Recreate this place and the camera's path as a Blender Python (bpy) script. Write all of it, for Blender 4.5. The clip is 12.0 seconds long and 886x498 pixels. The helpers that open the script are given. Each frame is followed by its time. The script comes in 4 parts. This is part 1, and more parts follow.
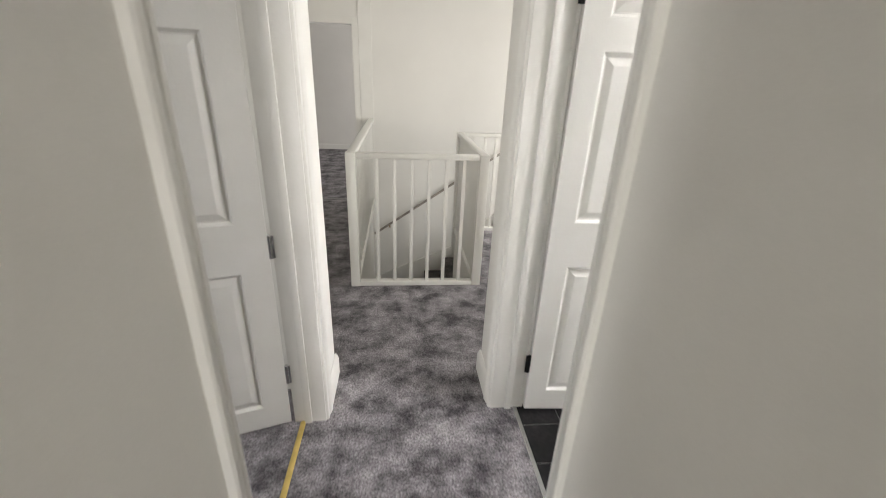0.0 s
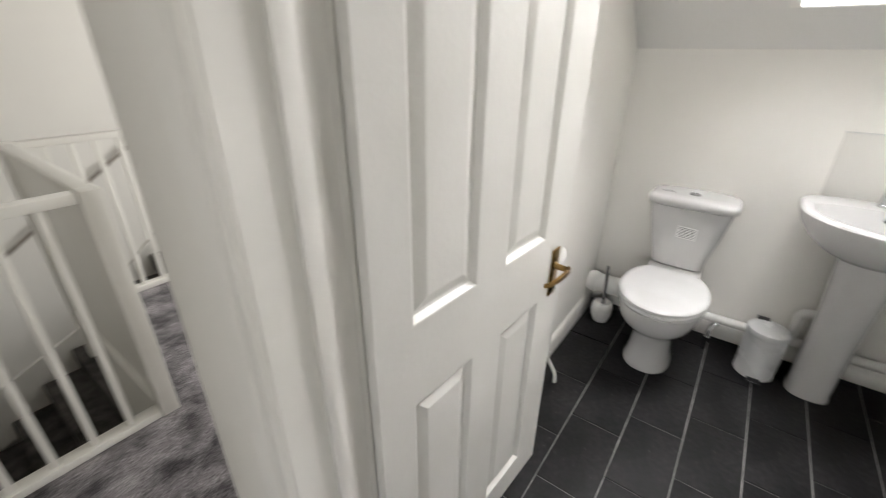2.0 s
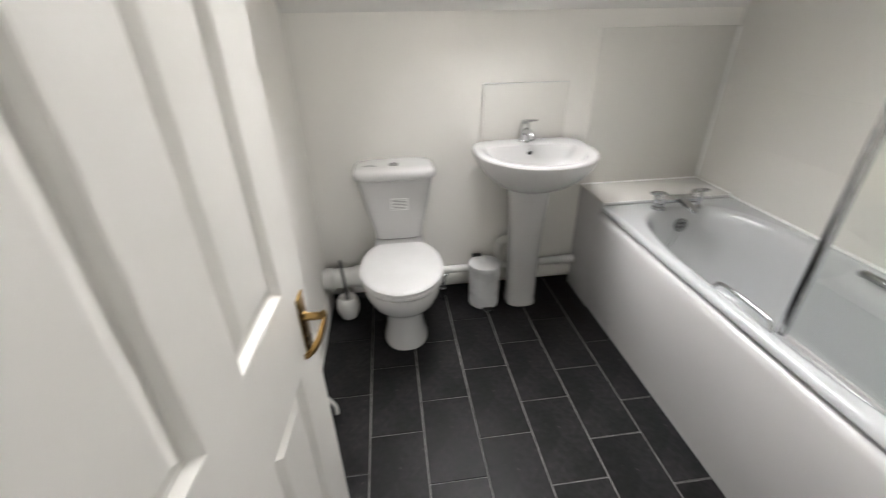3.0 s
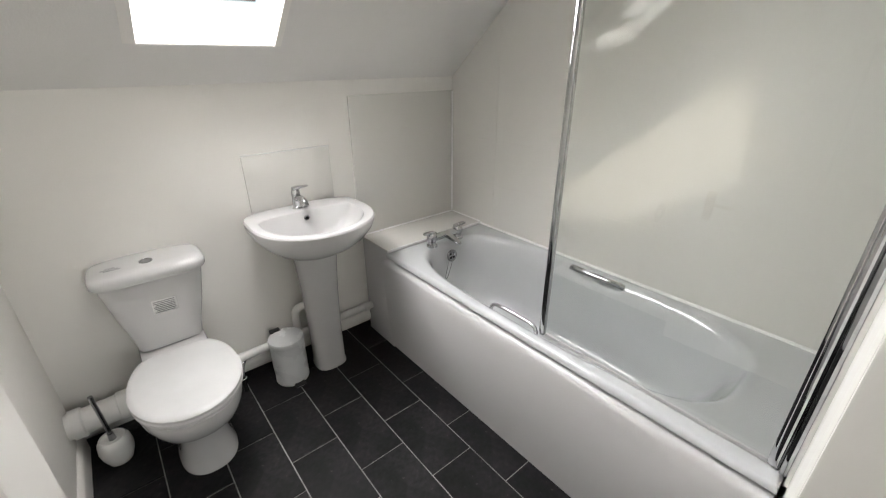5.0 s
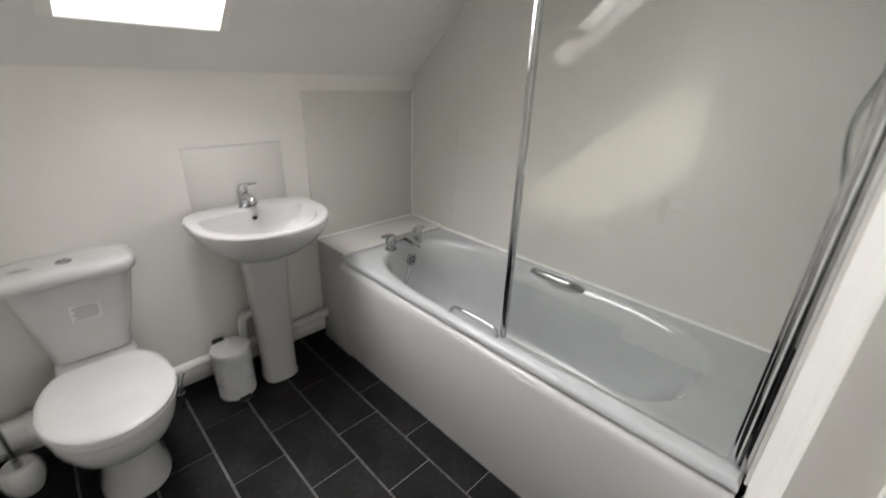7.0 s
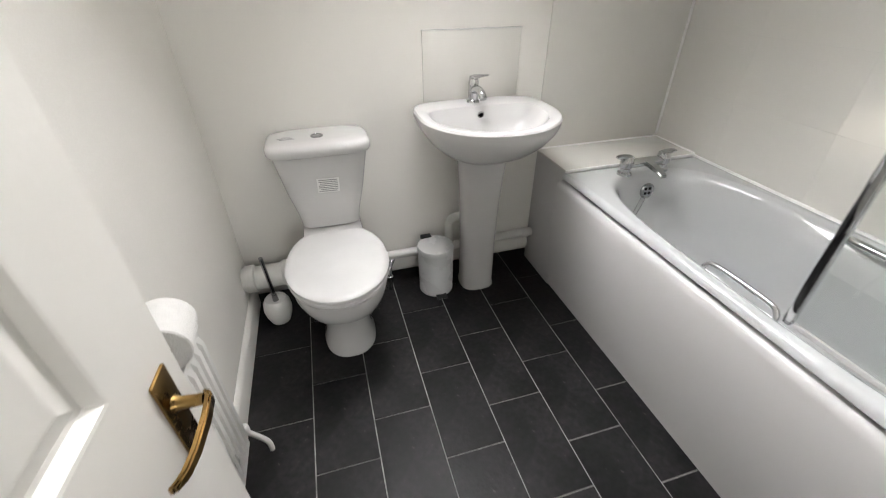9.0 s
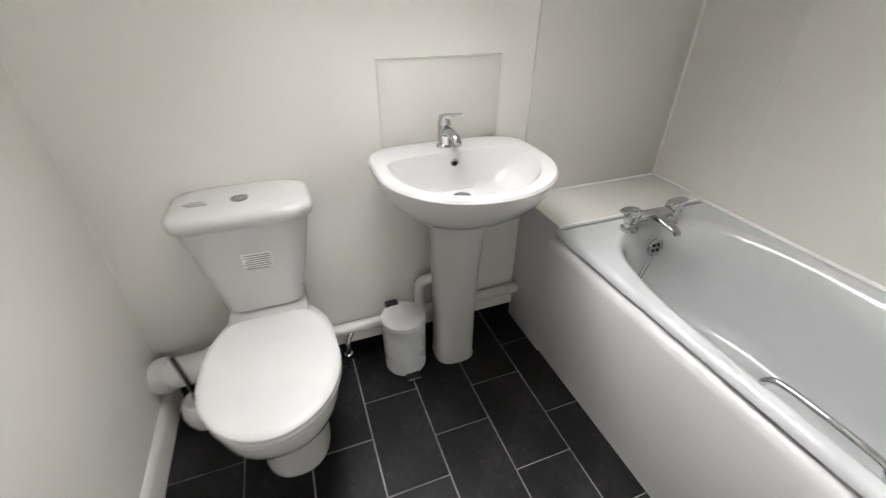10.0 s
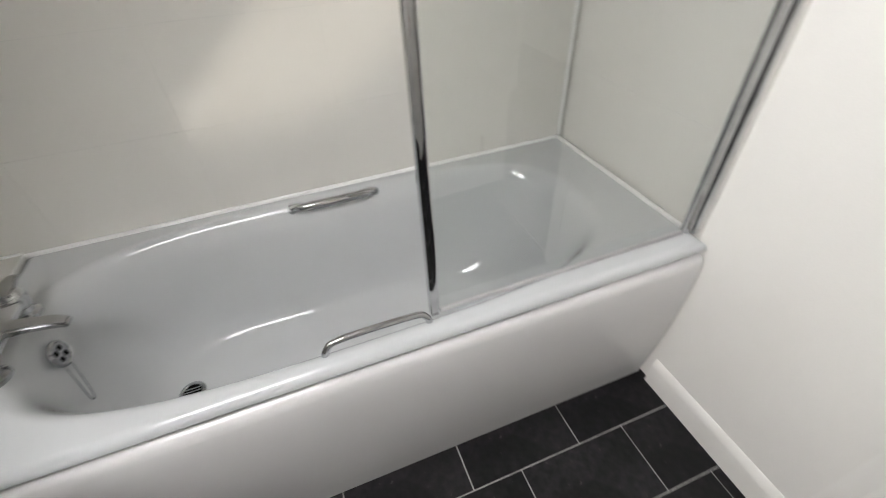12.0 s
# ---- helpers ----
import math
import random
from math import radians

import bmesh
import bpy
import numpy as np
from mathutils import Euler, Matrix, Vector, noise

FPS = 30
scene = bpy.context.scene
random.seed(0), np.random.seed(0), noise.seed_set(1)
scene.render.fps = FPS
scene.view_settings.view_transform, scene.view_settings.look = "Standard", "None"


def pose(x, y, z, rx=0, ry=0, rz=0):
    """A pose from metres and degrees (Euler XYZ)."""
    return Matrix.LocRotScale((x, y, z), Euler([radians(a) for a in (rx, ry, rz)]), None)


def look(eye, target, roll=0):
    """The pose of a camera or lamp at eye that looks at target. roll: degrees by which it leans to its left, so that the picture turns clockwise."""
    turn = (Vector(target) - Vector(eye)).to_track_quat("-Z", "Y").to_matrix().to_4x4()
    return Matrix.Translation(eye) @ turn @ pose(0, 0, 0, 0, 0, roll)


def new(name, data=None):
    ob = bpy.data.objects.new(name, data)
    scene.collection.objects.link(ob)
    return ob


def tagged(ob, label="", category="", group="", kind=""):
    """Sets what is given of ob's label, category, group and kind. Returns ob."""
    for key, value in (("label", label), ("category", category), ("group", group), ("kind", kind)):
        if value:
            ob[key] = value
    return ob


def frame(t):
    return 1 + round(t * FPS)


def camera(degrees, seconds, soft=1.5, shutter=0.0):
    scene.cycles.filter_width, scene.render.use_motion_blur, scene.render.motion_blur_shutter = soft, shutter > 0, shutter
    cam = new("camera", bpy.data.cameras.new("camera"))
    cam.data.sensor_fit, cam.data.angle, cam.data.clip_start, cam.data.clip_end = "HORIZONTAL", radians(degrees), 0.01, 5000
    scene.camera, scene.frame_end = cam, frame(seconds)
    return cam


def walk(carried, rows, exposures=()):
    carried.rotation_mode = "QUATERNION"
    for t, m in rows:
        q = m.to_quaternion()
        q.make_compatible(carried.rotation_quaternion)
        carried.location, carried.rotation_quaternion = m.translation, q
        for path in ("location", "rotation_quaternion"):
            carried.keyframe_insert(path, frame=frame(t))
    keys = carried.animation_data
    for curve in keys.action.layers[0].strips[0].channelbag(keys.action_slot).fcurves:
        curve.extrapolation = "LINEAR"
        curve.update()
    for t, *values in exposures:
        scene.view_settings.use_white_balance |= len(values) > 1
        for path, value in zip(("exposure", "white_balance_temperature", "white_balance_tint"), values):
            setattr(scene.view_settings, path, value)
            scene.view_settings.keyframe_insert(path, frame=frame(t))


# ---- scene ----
cam = camera(94.3, 12.0, 1.0, 0.35)
PATH = [
    (0, (0.668, 1.488, 1.474), (0.88, 3.319, 0.696), 2.5),
    (0.5, (0.669, 1.868, 1.438), (0.928, 3.701, 0.683), 2.0),
    (1, (0.733, 2.181, 1.427), (1.274, 3.928, 0.618), 1.2),
    (1.5, (0.786, 2.419, 1.42), (1.786, 3.969, 0.646), 1.2),
    (2, (0.901, 2.559, 1.404), (2.353, 3.628, 0.537), 0.6),
    (2.5, (1.099, 2.691, 1.364), (2.79, 3.207, 0.429), -2.2),
    (3, (1.221, 2.715, 1.38), (2.96, 2.498, 0.417), -1.0),
    (3.5, (1.271, 2.721, 1.385), (2.75, 1.84, 0.367), -1.0),
    (3.7, (1.269, 2.71, 1.388), (2.669, 1.713, 0.365), -0.9),
    (5.3, (1.266, 2.734, 1.516), (2.668, 1.5, 0.8), 0.4),
    (5.5, (1.255, 2.716, 1.518), (2.672, 1.436, 0.922), -0.0),
    (6, (1.265, 2.697, 1.556), (2.63, 1.306, 1.106), 0.7),
    (6.5, (1.256, 2.675, 1.54), (2.567, 1.237, 1.077), 0.6),
    (7, (1.288, 2.688, 1.438), (2.585, 1.379, 0.661), 2.1),
    (7.5, (1.33, 2.709, 1.353), (2.697, 1.709, 0.29), 3.7),
    (7.7, (1.337, 2.705, 1.337), (2.717, 1.832, 0.183), 3.4),
    (9.3, (1.625, 2.656, 1.313), (3.233, 2.212, 0.209), -0.6),
    (9.5, (1.712, 2.635, 1.323), (3.317, 2.169, 0.226), -0.0),
    (10, (1.913, 2.542, 1.317), (3.485, 1.943, 0.235), 0.5),
    (10.5, (2.077, 2.407, 1.368), (3.375, 1.369, 0.255), 1.3),
    (11, (2.166, 2.314, 1.393), (2.692, 0.797, 0.201), 1.4),
    (11.2, (2.167, 2.285, 1.345), (2.444, 0.707, 0.147), 0.2),
    (11.5, (2.119, 2.257, 1.334), (2.107, 0.684, 0.098), -1.8),
    (12, (2.143, 2.246, 1.301), (1.654, 0.813, -0.006), -3.2),
]
EXPOSURES = [(0, 1.3), (0.5, 1.03), (1.0, 0.88), (1.5, 0.95), (2.0, 0.94), (2.5, 0.9), (3.0, 0.8), (3.7, 0.87), (5.3, 0.62), (6.0, 0.31), (6.5, 0.27), (7.0, 0.43), (7.5, 0.8), (9.3, 0.88), (10.0, 0.83), (11.0, 0.66), (11.5, 0.72), (12, 0.52)]
SKYLIGHT_W, LANDSIDE_W, BEDROOM_W, FARROOM_W, SIDEROOM_W = 157, 33, 21, 25, 14
walk(cam, [(r[0], look(r[1], r[2], r[3])) for r in PATH], EXPOSURES)

# ---- world and lights ----
world = bpy.data.worlds.new("overcast_sky")
world.use_nodes = True
scene.world = world
wn = world.node_tree
sky = wn.nodes.new("ShaderNodeTexSky")
sky.sky_type = "NISHITA"
sky.sun_disc = False
sky.sun_elevation = radians(32)
sky.sun_rotation = radians(27)
wn.links.new(sky.outputs[0], wn.nodes["Background"].inputs[0])
wn.nodes["Background"].inputs[1].default_value = 0.12

sun = new("sun", bpy.data.lights.new("sun", "SUN"))
sun.data.energy = 0.72
sun.data.angle = radians(2.8)
sun.data.color = (1.0, 0.91, 0.78)
sun.matrix_world = look((0, 0, 0), (-0.502, -1.0, -0.702))


def window_light(name, eye, target, w, h, watts, colour=(1, 1, 1)):
    """Sky light that stands in an opening."""
    lamp = new(name, bpy.data.lights.new(name, "AREA"))
    lamp.data.shape, lamp.data.size, lamp.data.size_y = "RECTANGLE", w, h
    lamp.data.energy, lamp.data.color = watts, colour
    lamp.matrix_world = look(eye, target)
    return lamp


# ---- materials ----
def mat(name, colour, rough=0.5, metal=0.0, dark=None, scale=6.0, detail=6.0, low=0.35, high=0.65,
        bump=0.0, bump_scale=60.0, coat=0.0, rough_var=0.0, spread=0.0, fine=None, sheen=0.0, spec=0.5, grit=0.5, specks=None, bump_detail=5):
    """A procedural surface: two colours mixed by noise, fine grain on top, bump and uneven gloss."""
    m = bpy.data.materials.new(name)
    m.use_nodes = True
    n, l = m.node_tree.nodes, m.node_tree.links
    b = n["Principled BSDF"]
    b.inputs["Roughness"].default_value = rough
    b.inputs["Metallic"].default_value = metal
    b.inputs["Coat Weight"].default_value = coat
    b.inputs["Coat Roughness"].default_value = 0.04
    b.inputs["Sheen Weight"].default_value = sheen
    b.inputs["Specular IOR Level"].default_value = spec
    tc = n.new("ShaderNodeTexCoord")
    big = n.new("ShaderNodeTexNoise")
    big.inputs["Scale"].default_value, big.inputs["Detail"].default_value = scale, detail
    big.inputs["Roughness"].default_value = grit
    l.new(tc.outputs["Object"], big.inputs["Vector"])
    ramp = n.new("ShaderNodeMapRange")
    ramp.inputs["From Min"].default_value, ramp.inputs["From Max"].default_value = low, high
    l.new(big.outputs["Fac"], ramp.inputs["Value"])
    mix = n.new("ShaderNodeMix")
    mix.data_type = "RGBA"
    dark = dark or tuple(c * 0.93 for c in colour)
    mix.inputs["A"].default_value, mix.inputs["B"].default_value = (*dark, 1), (*colour, 1)
    l.new(ramp.outputs["Result"], mix.inputs["Factor"])
    col = mix.outputs["Result"]
    if fine:
        fs, amount = fine
        grain = n.new("ShaderNodeTexNoise")
        grain.inputs["Scale"].default_value, grain.inputs["Detail"].default_value = fs, 3
        l.new(tc.outputs["Object"], grain.inputs["Vector"])
        gr = n.new("ShaderNodeMapRange")
        gr.inputs["From Min"].default_value, gr.inputs["From Max"].default_value = 0.3, 0.7
        gr.inputs["To Min"].default_value, gr.inputs["To Max"].default_value = 1 - amount, 1 + amount
        l.new(grain.outputs["Fac"], gr.inputs["Value"])
        mul = n.new("ShaderNodeMix")
        mul.data_type, mul.blend_type = "RGBA", "MULTIPLY"
        mul.inputs["Factor"].default_value = 1
        l.new(col, mul.inputs["A"])
        l.new(gr.outputs["Result"], mul.inputs["B"])
        col = mul.outputs["Result"]
    if spread:
        info = n.new("ShaderNodeObjectInfo")
        sr = n.new("ShaderNodeMapRange")
        sr.inputs["To Min"].default_value, sr.inputs["To Max"].default_value = 1 - spread, 1 + spread
        l.new(info.outputs["Random"], sr.inputs["Value"])
        mul = n.new("ShaderNodeMix")
        mul.data_type, mul.blend_type = "RGBA", "MULTIPLY"
        mul.inputs["Factor"].default_value = 1
        l.new(col, mul.inputs["A"])
        l.new(sr.outputs["Result"], mul.inputs["B"])
        col = mul.outputs["Result"]
    if specks:
        ss, level, tone = specks
        sn = n.new("ShaderNodeTexNoise")
        sn.inputs["Scale"].default_value, sn.inputs["Detail"].default_value = ss, 6
        l.new(tc.outputs["Object"], sn.inputs["Vector"])
        sm = n.new("ShaderNodeMapRange")
        sm.inputs["From Min"].default_value, sm.inputs["From Max"].default_value = level, level + 0.06
        l.new(sn.outputs["Fac"], sm.inputs["Value"])
        mx = n.new("ShaderNodeMix")
        mx.data_type = "RGBA"
        mx.inputs["B"].default_value = (*tone, 1)
        l.new(sm.outputs["Result"], mx.inputs["Factor"])
        l.new(col, mx.inputs["A"])
        col = mx.outputs["Result"]
    l.new(col, b.inputs["Base Color"])
    if rough_var:
        rr = n.new("ShaderNodeMapRange")
        rr.inputs["To Min"].default_value, rr.inputs["To Max"].default_value = rough - rough_var, rough + rough_var
        l.new(ramp.outputs["Result"], rr.inputs["Value"])
        l.new(rr.outputs["Result"], b.inputs["Roughness"])
    if bump:
        bn = n.new("ShaderNodeTexNoise")
        bn.inputs["Scale"].default_value, bn.inputs["Detail"].default_value = bump_scale, bump_detail
        l.new(tc.outputs["Object"], bn.inputs["Vector"])
        bp = n.new("ShaderNodeBump")
        bp.inputs["Strength"].default_value, bp.inputs["Distance"].default_value = bump, 0.01
        l.new(bn.outputs["Fac"], bp.inputs["Height"])
        l.new(bp.outputs["Normal"], b.inputs["Normal"])
    return m


def glass_mat(name, tint, rough=0.0):
    m = bpy.data.materials.new(name)
    m.use_nodes = True
    b = m.node_tree.nodes["Principled BSDF"]
    b.inputs["Base Color"].default_value = (*tint, 1)
    b.inputs["Transmission Weight"].default_value = 1
    b.inputs["Roughness"].default_value = rough
    b.inputs["IOR"].default_value = 1.45
    return m


WALL = mat("matt_wall_paint", (0.85, 0.832, 0.79), 0.6, dark=(0.825, 0.807, 0.765), scale=2.2, bump=0.06, bump_scale=180, fine=(300, 0.015))
CEIL = mat("matt_ceiling_paint", (0.78, 0.77, 0.745), 0.8, dark=(0.755, 0.745, 0.72), scale=1.8, bump=0.08, bump_scale=150, fine=(280, 0.015))
GLOSS = mat("satin_white_paint", (0.85, 0.835, 0.795), 0.33, dark=(0.81, 0.795, 0.75), scale=4, bump=0.05, bump_scale=90, rough_var=0.05)
CARPET = mat("mottled_grey_pile", (0.36, 0.335, 0.35), 0.95, dark=(0.055, 0.05, 0.055), scale=6.5, detail=15, low=0.375, high=0.635, bump=1.0, bump_scale=140, fine=(110, 0.6), sheen=0.15, spec=0.1, grit=0.67)
SLATE = mat("dark_slate_vinyl", (0.0155, 0.0142, 0.0152), 0.42, dark=(0.003, 0.0027, 0.003), scale=6, detail=12, bump=0.10, bump_scale=70, rough_var=0.06, spread=0.14, fine=(40, 0.5), spec=0.25, specks=(38, 0.665, (0.05, 0.046, 0.045)))
GROUT = mat("pale_grey_grout", (0.42, 0.41, 0.395), 0.8, dark=(0.24, 0.235, 0.225), scale=14, fine=(200, 0.2))
WTILE = mat("glossy_grey_wall_tile", (0.71, 0.695, 0.655), 0.012, dark=(0.70, 0.685, 0.645), scale=3, bump=0.0055, bump_scale=24, bump_detail=1.5, spec=0.75, spread=0.006)
WGROUT = mat("white_wall_grout", (0.67, 0.655, 0.62), 0.6, scale=30)
CERAMIC = mat("white_ceramic", (0.61, 0.604, 0.598), 0.09, dark=(0.595, 0.589, 0.583), scale=5, coat=0.5, rough_var=0.03)
ACRYLIC = mat("white_bath_acrylic", (0.54, 0.553, 0.558), 0.035, dark=(0.525, 0.538, 0.543), scale=5, coat=0.5, rough_var=0.012)
PANEL = mat("white_bath_panel", (0.625, 0.617, 0.615), 0.10, dark=(0.61, 0.602, 0.60), scale=2, coat=0.15, spec=0.45)
SEATP = mat("white_seat_plastic", (0.71, 0.705, 0.697), 0.2, scale=6, rough_var=0.04)
PLASTIC = mat("white_pipe_plastic", (0.78, 0.77, 0.74), 0.4, dark=(0.70, 0.69, 0.66), scale=12, rough_var=0.08)
CHROME = mat("polished_chrome", (0.58, 0.585, 0.59), 0.05, 1.0, dark=(0.50, 0.505, 0.51), scale=25, rough_var=0.03)
DCHROME = mat("brushed_dark_chrome", (0.42, 0.42, 0.43), 0.2, 1.0, dark=(0.33, 0.33, 0.34), scale=30, rough_var=0.06)
SHOWERM = mat("dark_polished_chrome", (0.20, 0.19, 0.185), 0.12, 1.0, dark=(0.15, 0.145, 0.14), scale=25, rough_var=0.04)
GOLD = mat("bright_gold_anodised_strip", (0.80, 0.62, 0.22), 0.38, 0.75, dark=(0.66, 0.49, 0.15), scale=18, rough_var=0.08)
BRASS = mat("tarnished_brass", (0.40, 0.255, 0.09), 0.3, 1.0, dark=(0.25, 0.155, 0.058), scale=22, low=0.3, high=0.75, rough_var=0.12)
HOLE = mat("dark_opening", (0.004, 0.004, 0.004), 0.9, spec=0.05, scale=30)
BLACK = mat("black_iron", (0.012, 0.012, 0.012), 0.45, 0.6, dark=(0.006, 0.006, 0.006), scale=60)
RUBBER = mat("black_plastic", (0.015, 0.015, 0.016), 0.5, dark=(0.01, 0.01, 0.01), scale=50)
BINW = mat("white_enamelled_steel", (0.74, 0.745, 0.75), 0.28, dark=(0.70, 0.705, 0.71), scale=9, rough_var=0.05)
PAPER = mat("soft_tissue_paper", (0.84, 0.83, 0.81), 0.95, dark=(0.79, 0.78, 0.76), scale=40, bump=0.25, bump_scale=260)
CARD = mat("brown_cardboard", (0.30, 0.21, 0.13), 0.9, dark=(0.24, 0.165, 0.10), scale=30)
TIMBER = mat("worn_stained_pine", (0.135, 0.095, 0.078), 0.55, dark=(0.05, 0.033, 0.027), scale=14, detail=9, rough_var=0.12, bump=0.12, bump_scale=60)
SEALDARK = mat("dark_window_seal", (0.035, 0.033, 0.032), 0.5, scale=30)
GREYP = mat("pale_grey_plastic", (0.46, 0.455, 0.45), 0.4, scale=20)
RADW = mat("white_radiator_enamel", (0.80, 0.795, 0.77), 0.3, dark=(0.76, 0.755, 0.73), scale=8, rough_var=0.05)
SILICONE = mat("white_silicone_sealant", (0.88, 0.875, 0.86), 0.5, dark=(0.84, 0.835, 0.82), scale=20, spec=0.25)
# grey carpet of the landing with the stairwell's shade put into its colour
STAIRPILE = mat("shaded_brown_grey_pile", (0.11, 0.102, 0.095), 0.95, dark=(0.035, 0.032, 0.03), scale=7, detail=12, low=0.38, high=0.64, bump=1.0, bump_scale=160, fine=(125, 0.6), sheen=0.1, spec=0.1)
INK = mat("grey_printed_ink", (0.19, 0.19, 0.19), 0.6, scale=60)
LABELP = mat("clear_sticker_film", (0.80, 0.795, 0.78), 0.3, scale=30)
TIMBERRAIL = mat("stained_handrail", (0.36, 0.325, 0.29), 0.4, dark=(0.27, 0.24, 0.21), scale=20)
GLASS = glass_mat("clear_shower_glass", (0.875, 0.895, 0.875))
PANE = glass_mat("window_glass", (0.97, 0.98, 0.98))


# ---- mesh helpers ----
def box(bm, x0, x1, y0, y1, z0, z1, bevel=0.0, m=None):
    """A box between two corners, with rounded edges, added to bm."""
    t = bmesh.new()
    bmesh.ops.create_cube(t, size=1)
    bmesh.ops.scale(t, vec=(x1 - x0, y1 - y0, z1 - z0), verts=t.verts)
    if bevel:
        bmesh.ops.bevel(t, geom=t.edges[:], offset=bevel, segments=2, affect="EDGES", profile=0.5)
    bmesh.ops.translate(t, vec=((x0 + x1) / 2, (y0 + y1) / 2, (z0 + z1) / 2), verts=t.verts)
    if m is not None:
        bmesh.ops.transform(t, matrix=m, verts=t.verts)
    join(bm, t)
    return bm


def join(bm, t):
    me = bpy.data.meshes.new("tmp")
    t.to_mesh(me)
    t.free()
    bm.from_mesh(me)
    bpy.data.meshes.remove(me)


def loft(bm, rings, cap0=True, cap1=True, closed=True):
    """Skin a row of rings of equal count."""
    vs = [[bm.verts.new(p) for p in r] for r in rings]
    n = len(vs[0])
    for a, b in zip(vs, vs[1:]):
        for i in range(n if closed else n - 1):
            j = (i + 1) % n
            bm.faces.new((a[i], a[j], b[j], b[i]))
    if cap0:
        bm.faces.new(vs[0][::-1])
    if cap1:
        bm.faces.new(vs[-1])
    bmesh.ops.recalc_face_normals(bm, faces=bm.faces[:])
    return bm


def oval(cx, cy, z, a, b, n=2.0, count=48, front=None):
    """A superellipse ring; front: another half length on its -x side."""
    pts = []
    for i in range(count):
        t = 2 * math.pi * i / count
        c, s = math.cos(t), math.sin(t)
        ax = front if (front is not None and c < 0) else a
        pts.append(Vector((cx + math.copysign(abs(c) ** (2 / n), c) * ax, cy + math.copysign(abs(s) ** (2 / n), s) * b, z)))
    return pts


def tube(bm, pts, r, count=14, caps=True):
    """A round pipe along points."""
    pts = [Vector(p) for p in pts]
    rings, side = [], None
    for i, p in enumerate(pts):
        d = (pts[min(i + 1, len(pts) - 1)] - pts[max(i - 1, 0)]).normalized()
        if side is None:
            side = d.orthogonal().normalized()
        side = (side - d * side.dot(d)).normalized()
        up = d.cross(side)
        rr = r[i] if isinstance(r, (list, tuple)) else r
        rings.append([p + (side * math.cos(2 * math.pi * k / count) + up * math.sin(2 * math.pi * k / count)) * rr for k in range(count)])
    return loft(bm, rings, caps, caps)


def smooth_path(pts, steps=6):
    """Catmull-Rom through points."""
    pts = [Vector(p) for p in pts]
    out = []
    for i in range(len(pts) - 1):
        p0, p1, p2, p3 = pts[max(i - 1, 0)], pts[i], pts[i + 1], pts[min(i + 2, len(pts) - 1)]
        for k in range(steps):
            t = k / steps
            out.append(0.5 * ((2 * p1) + (p2 - p0) * t + (2 * p0 - 5 * p1 + 4 * p2 - p3) * t * t + (3 * p1 - p0 - 3 * p2 + p3) * t ** 3))
    return out + [pts[-1]]


def lathe(bm, prof, at=(0, 0, 0), count=32, m=None, cap0=True, cap1=True):
    """Turn (radius, height) points round z."""
    t = bmesh.new()
    loft(t, [[Vector((r * math.cos(2 * math.pi * k / count), r * math.sin(2 * math.pi * k / count), z)) for k in range(count)] for r, z in prof], cap0, cap1)
    bmesh.ops.transform(t, matrix=(m if m is not None else Matrix.Translation(at)), verts=t.verts)
    join(bm, t)
    return bm


def finish(bm, name, material, smooth=True):
    me = bpy.data.meshes.new(name)
    bm.to_mesh(me)
    bm.free()
    me.materials.append(material)
    if smooth:
        me.polygons.foreach_set("use_smooth", [True] * len(me.polygons))
        me.set_sharp_from_angle(angle=radians(38))
    return me


def part(name, bm, material, parent=None, label="", smooth=True):
    """One mesh object out of a bmesh, under a thing or a part."""
    ob = new(name, finish(bm, name, material, smooth))
    if parent is not None:
        ob.parent = parent
    if label:
        ob["label"] = label
    return ob


def thing(name, label, category, at=(0, 0, 0), group="", kind=""):
    """An Empty at the base of a thing; its parts keep world coordinates."""
    e = new(name)
    e.empty_display_size = 0.1
    e.matrix_world = Matrix.Translation(at)
    return tagged(e, label, category, group, kind)


def under(ob, parent):
    """Parent with the place kept."""
    ob.parent = parent
    base, up = Matrix(), parent
    while up is not None:
        base = up.matrix_parent_inverse @ up.matrix_basis @ base
        up = up.parent
    ob.matrix_parent_inverse = base.inverted()
    return ob


def wpart(name, bm, material, parent, label="", smooth=True):
    """A part given in world coordinates."""
    return under(part(name, bm, material, None, label, smooth), parent)


def structure(name, bm, material, label, category, smooth=False):
    return tagged(part(name, bm, material, None, "", smooth), label, category, "", "structure")


def boxes(*rows, bevel=0.0):
    bm = bmesh.new()
    for r in rows:
        box(bm, *r, bevel=bevel)
    return bm


# ---- plan ----
XD0, XD1 = 1.105, 1.247     # wall between hall and bathroom
XL0, XL1 = 0.20, 0.335      # wall between hall and the other room
XF = 3.20                   # far bathroom wall
YB, YW = 1.05, 3.115        # bath wall, radiator wall
YC = 3.27                   # end of the narrow hall
ZC = 2.30                   # ceiling
DY0, DY1 = 2.277, 2.998      # bathroom doorway
LY0, LY1 = 2.14, 2.965      # other doorway
DH = 2.0
SZ, SK = 1.425, 0.84        # slope: foot height and rise
WY0, WY1, WYO = 2.095, 2.55, 3.0      # skylight; its reveal splays out on one side
NX = XF - (ZC - SZ) / SK    # where the slope meets the flat ceiling


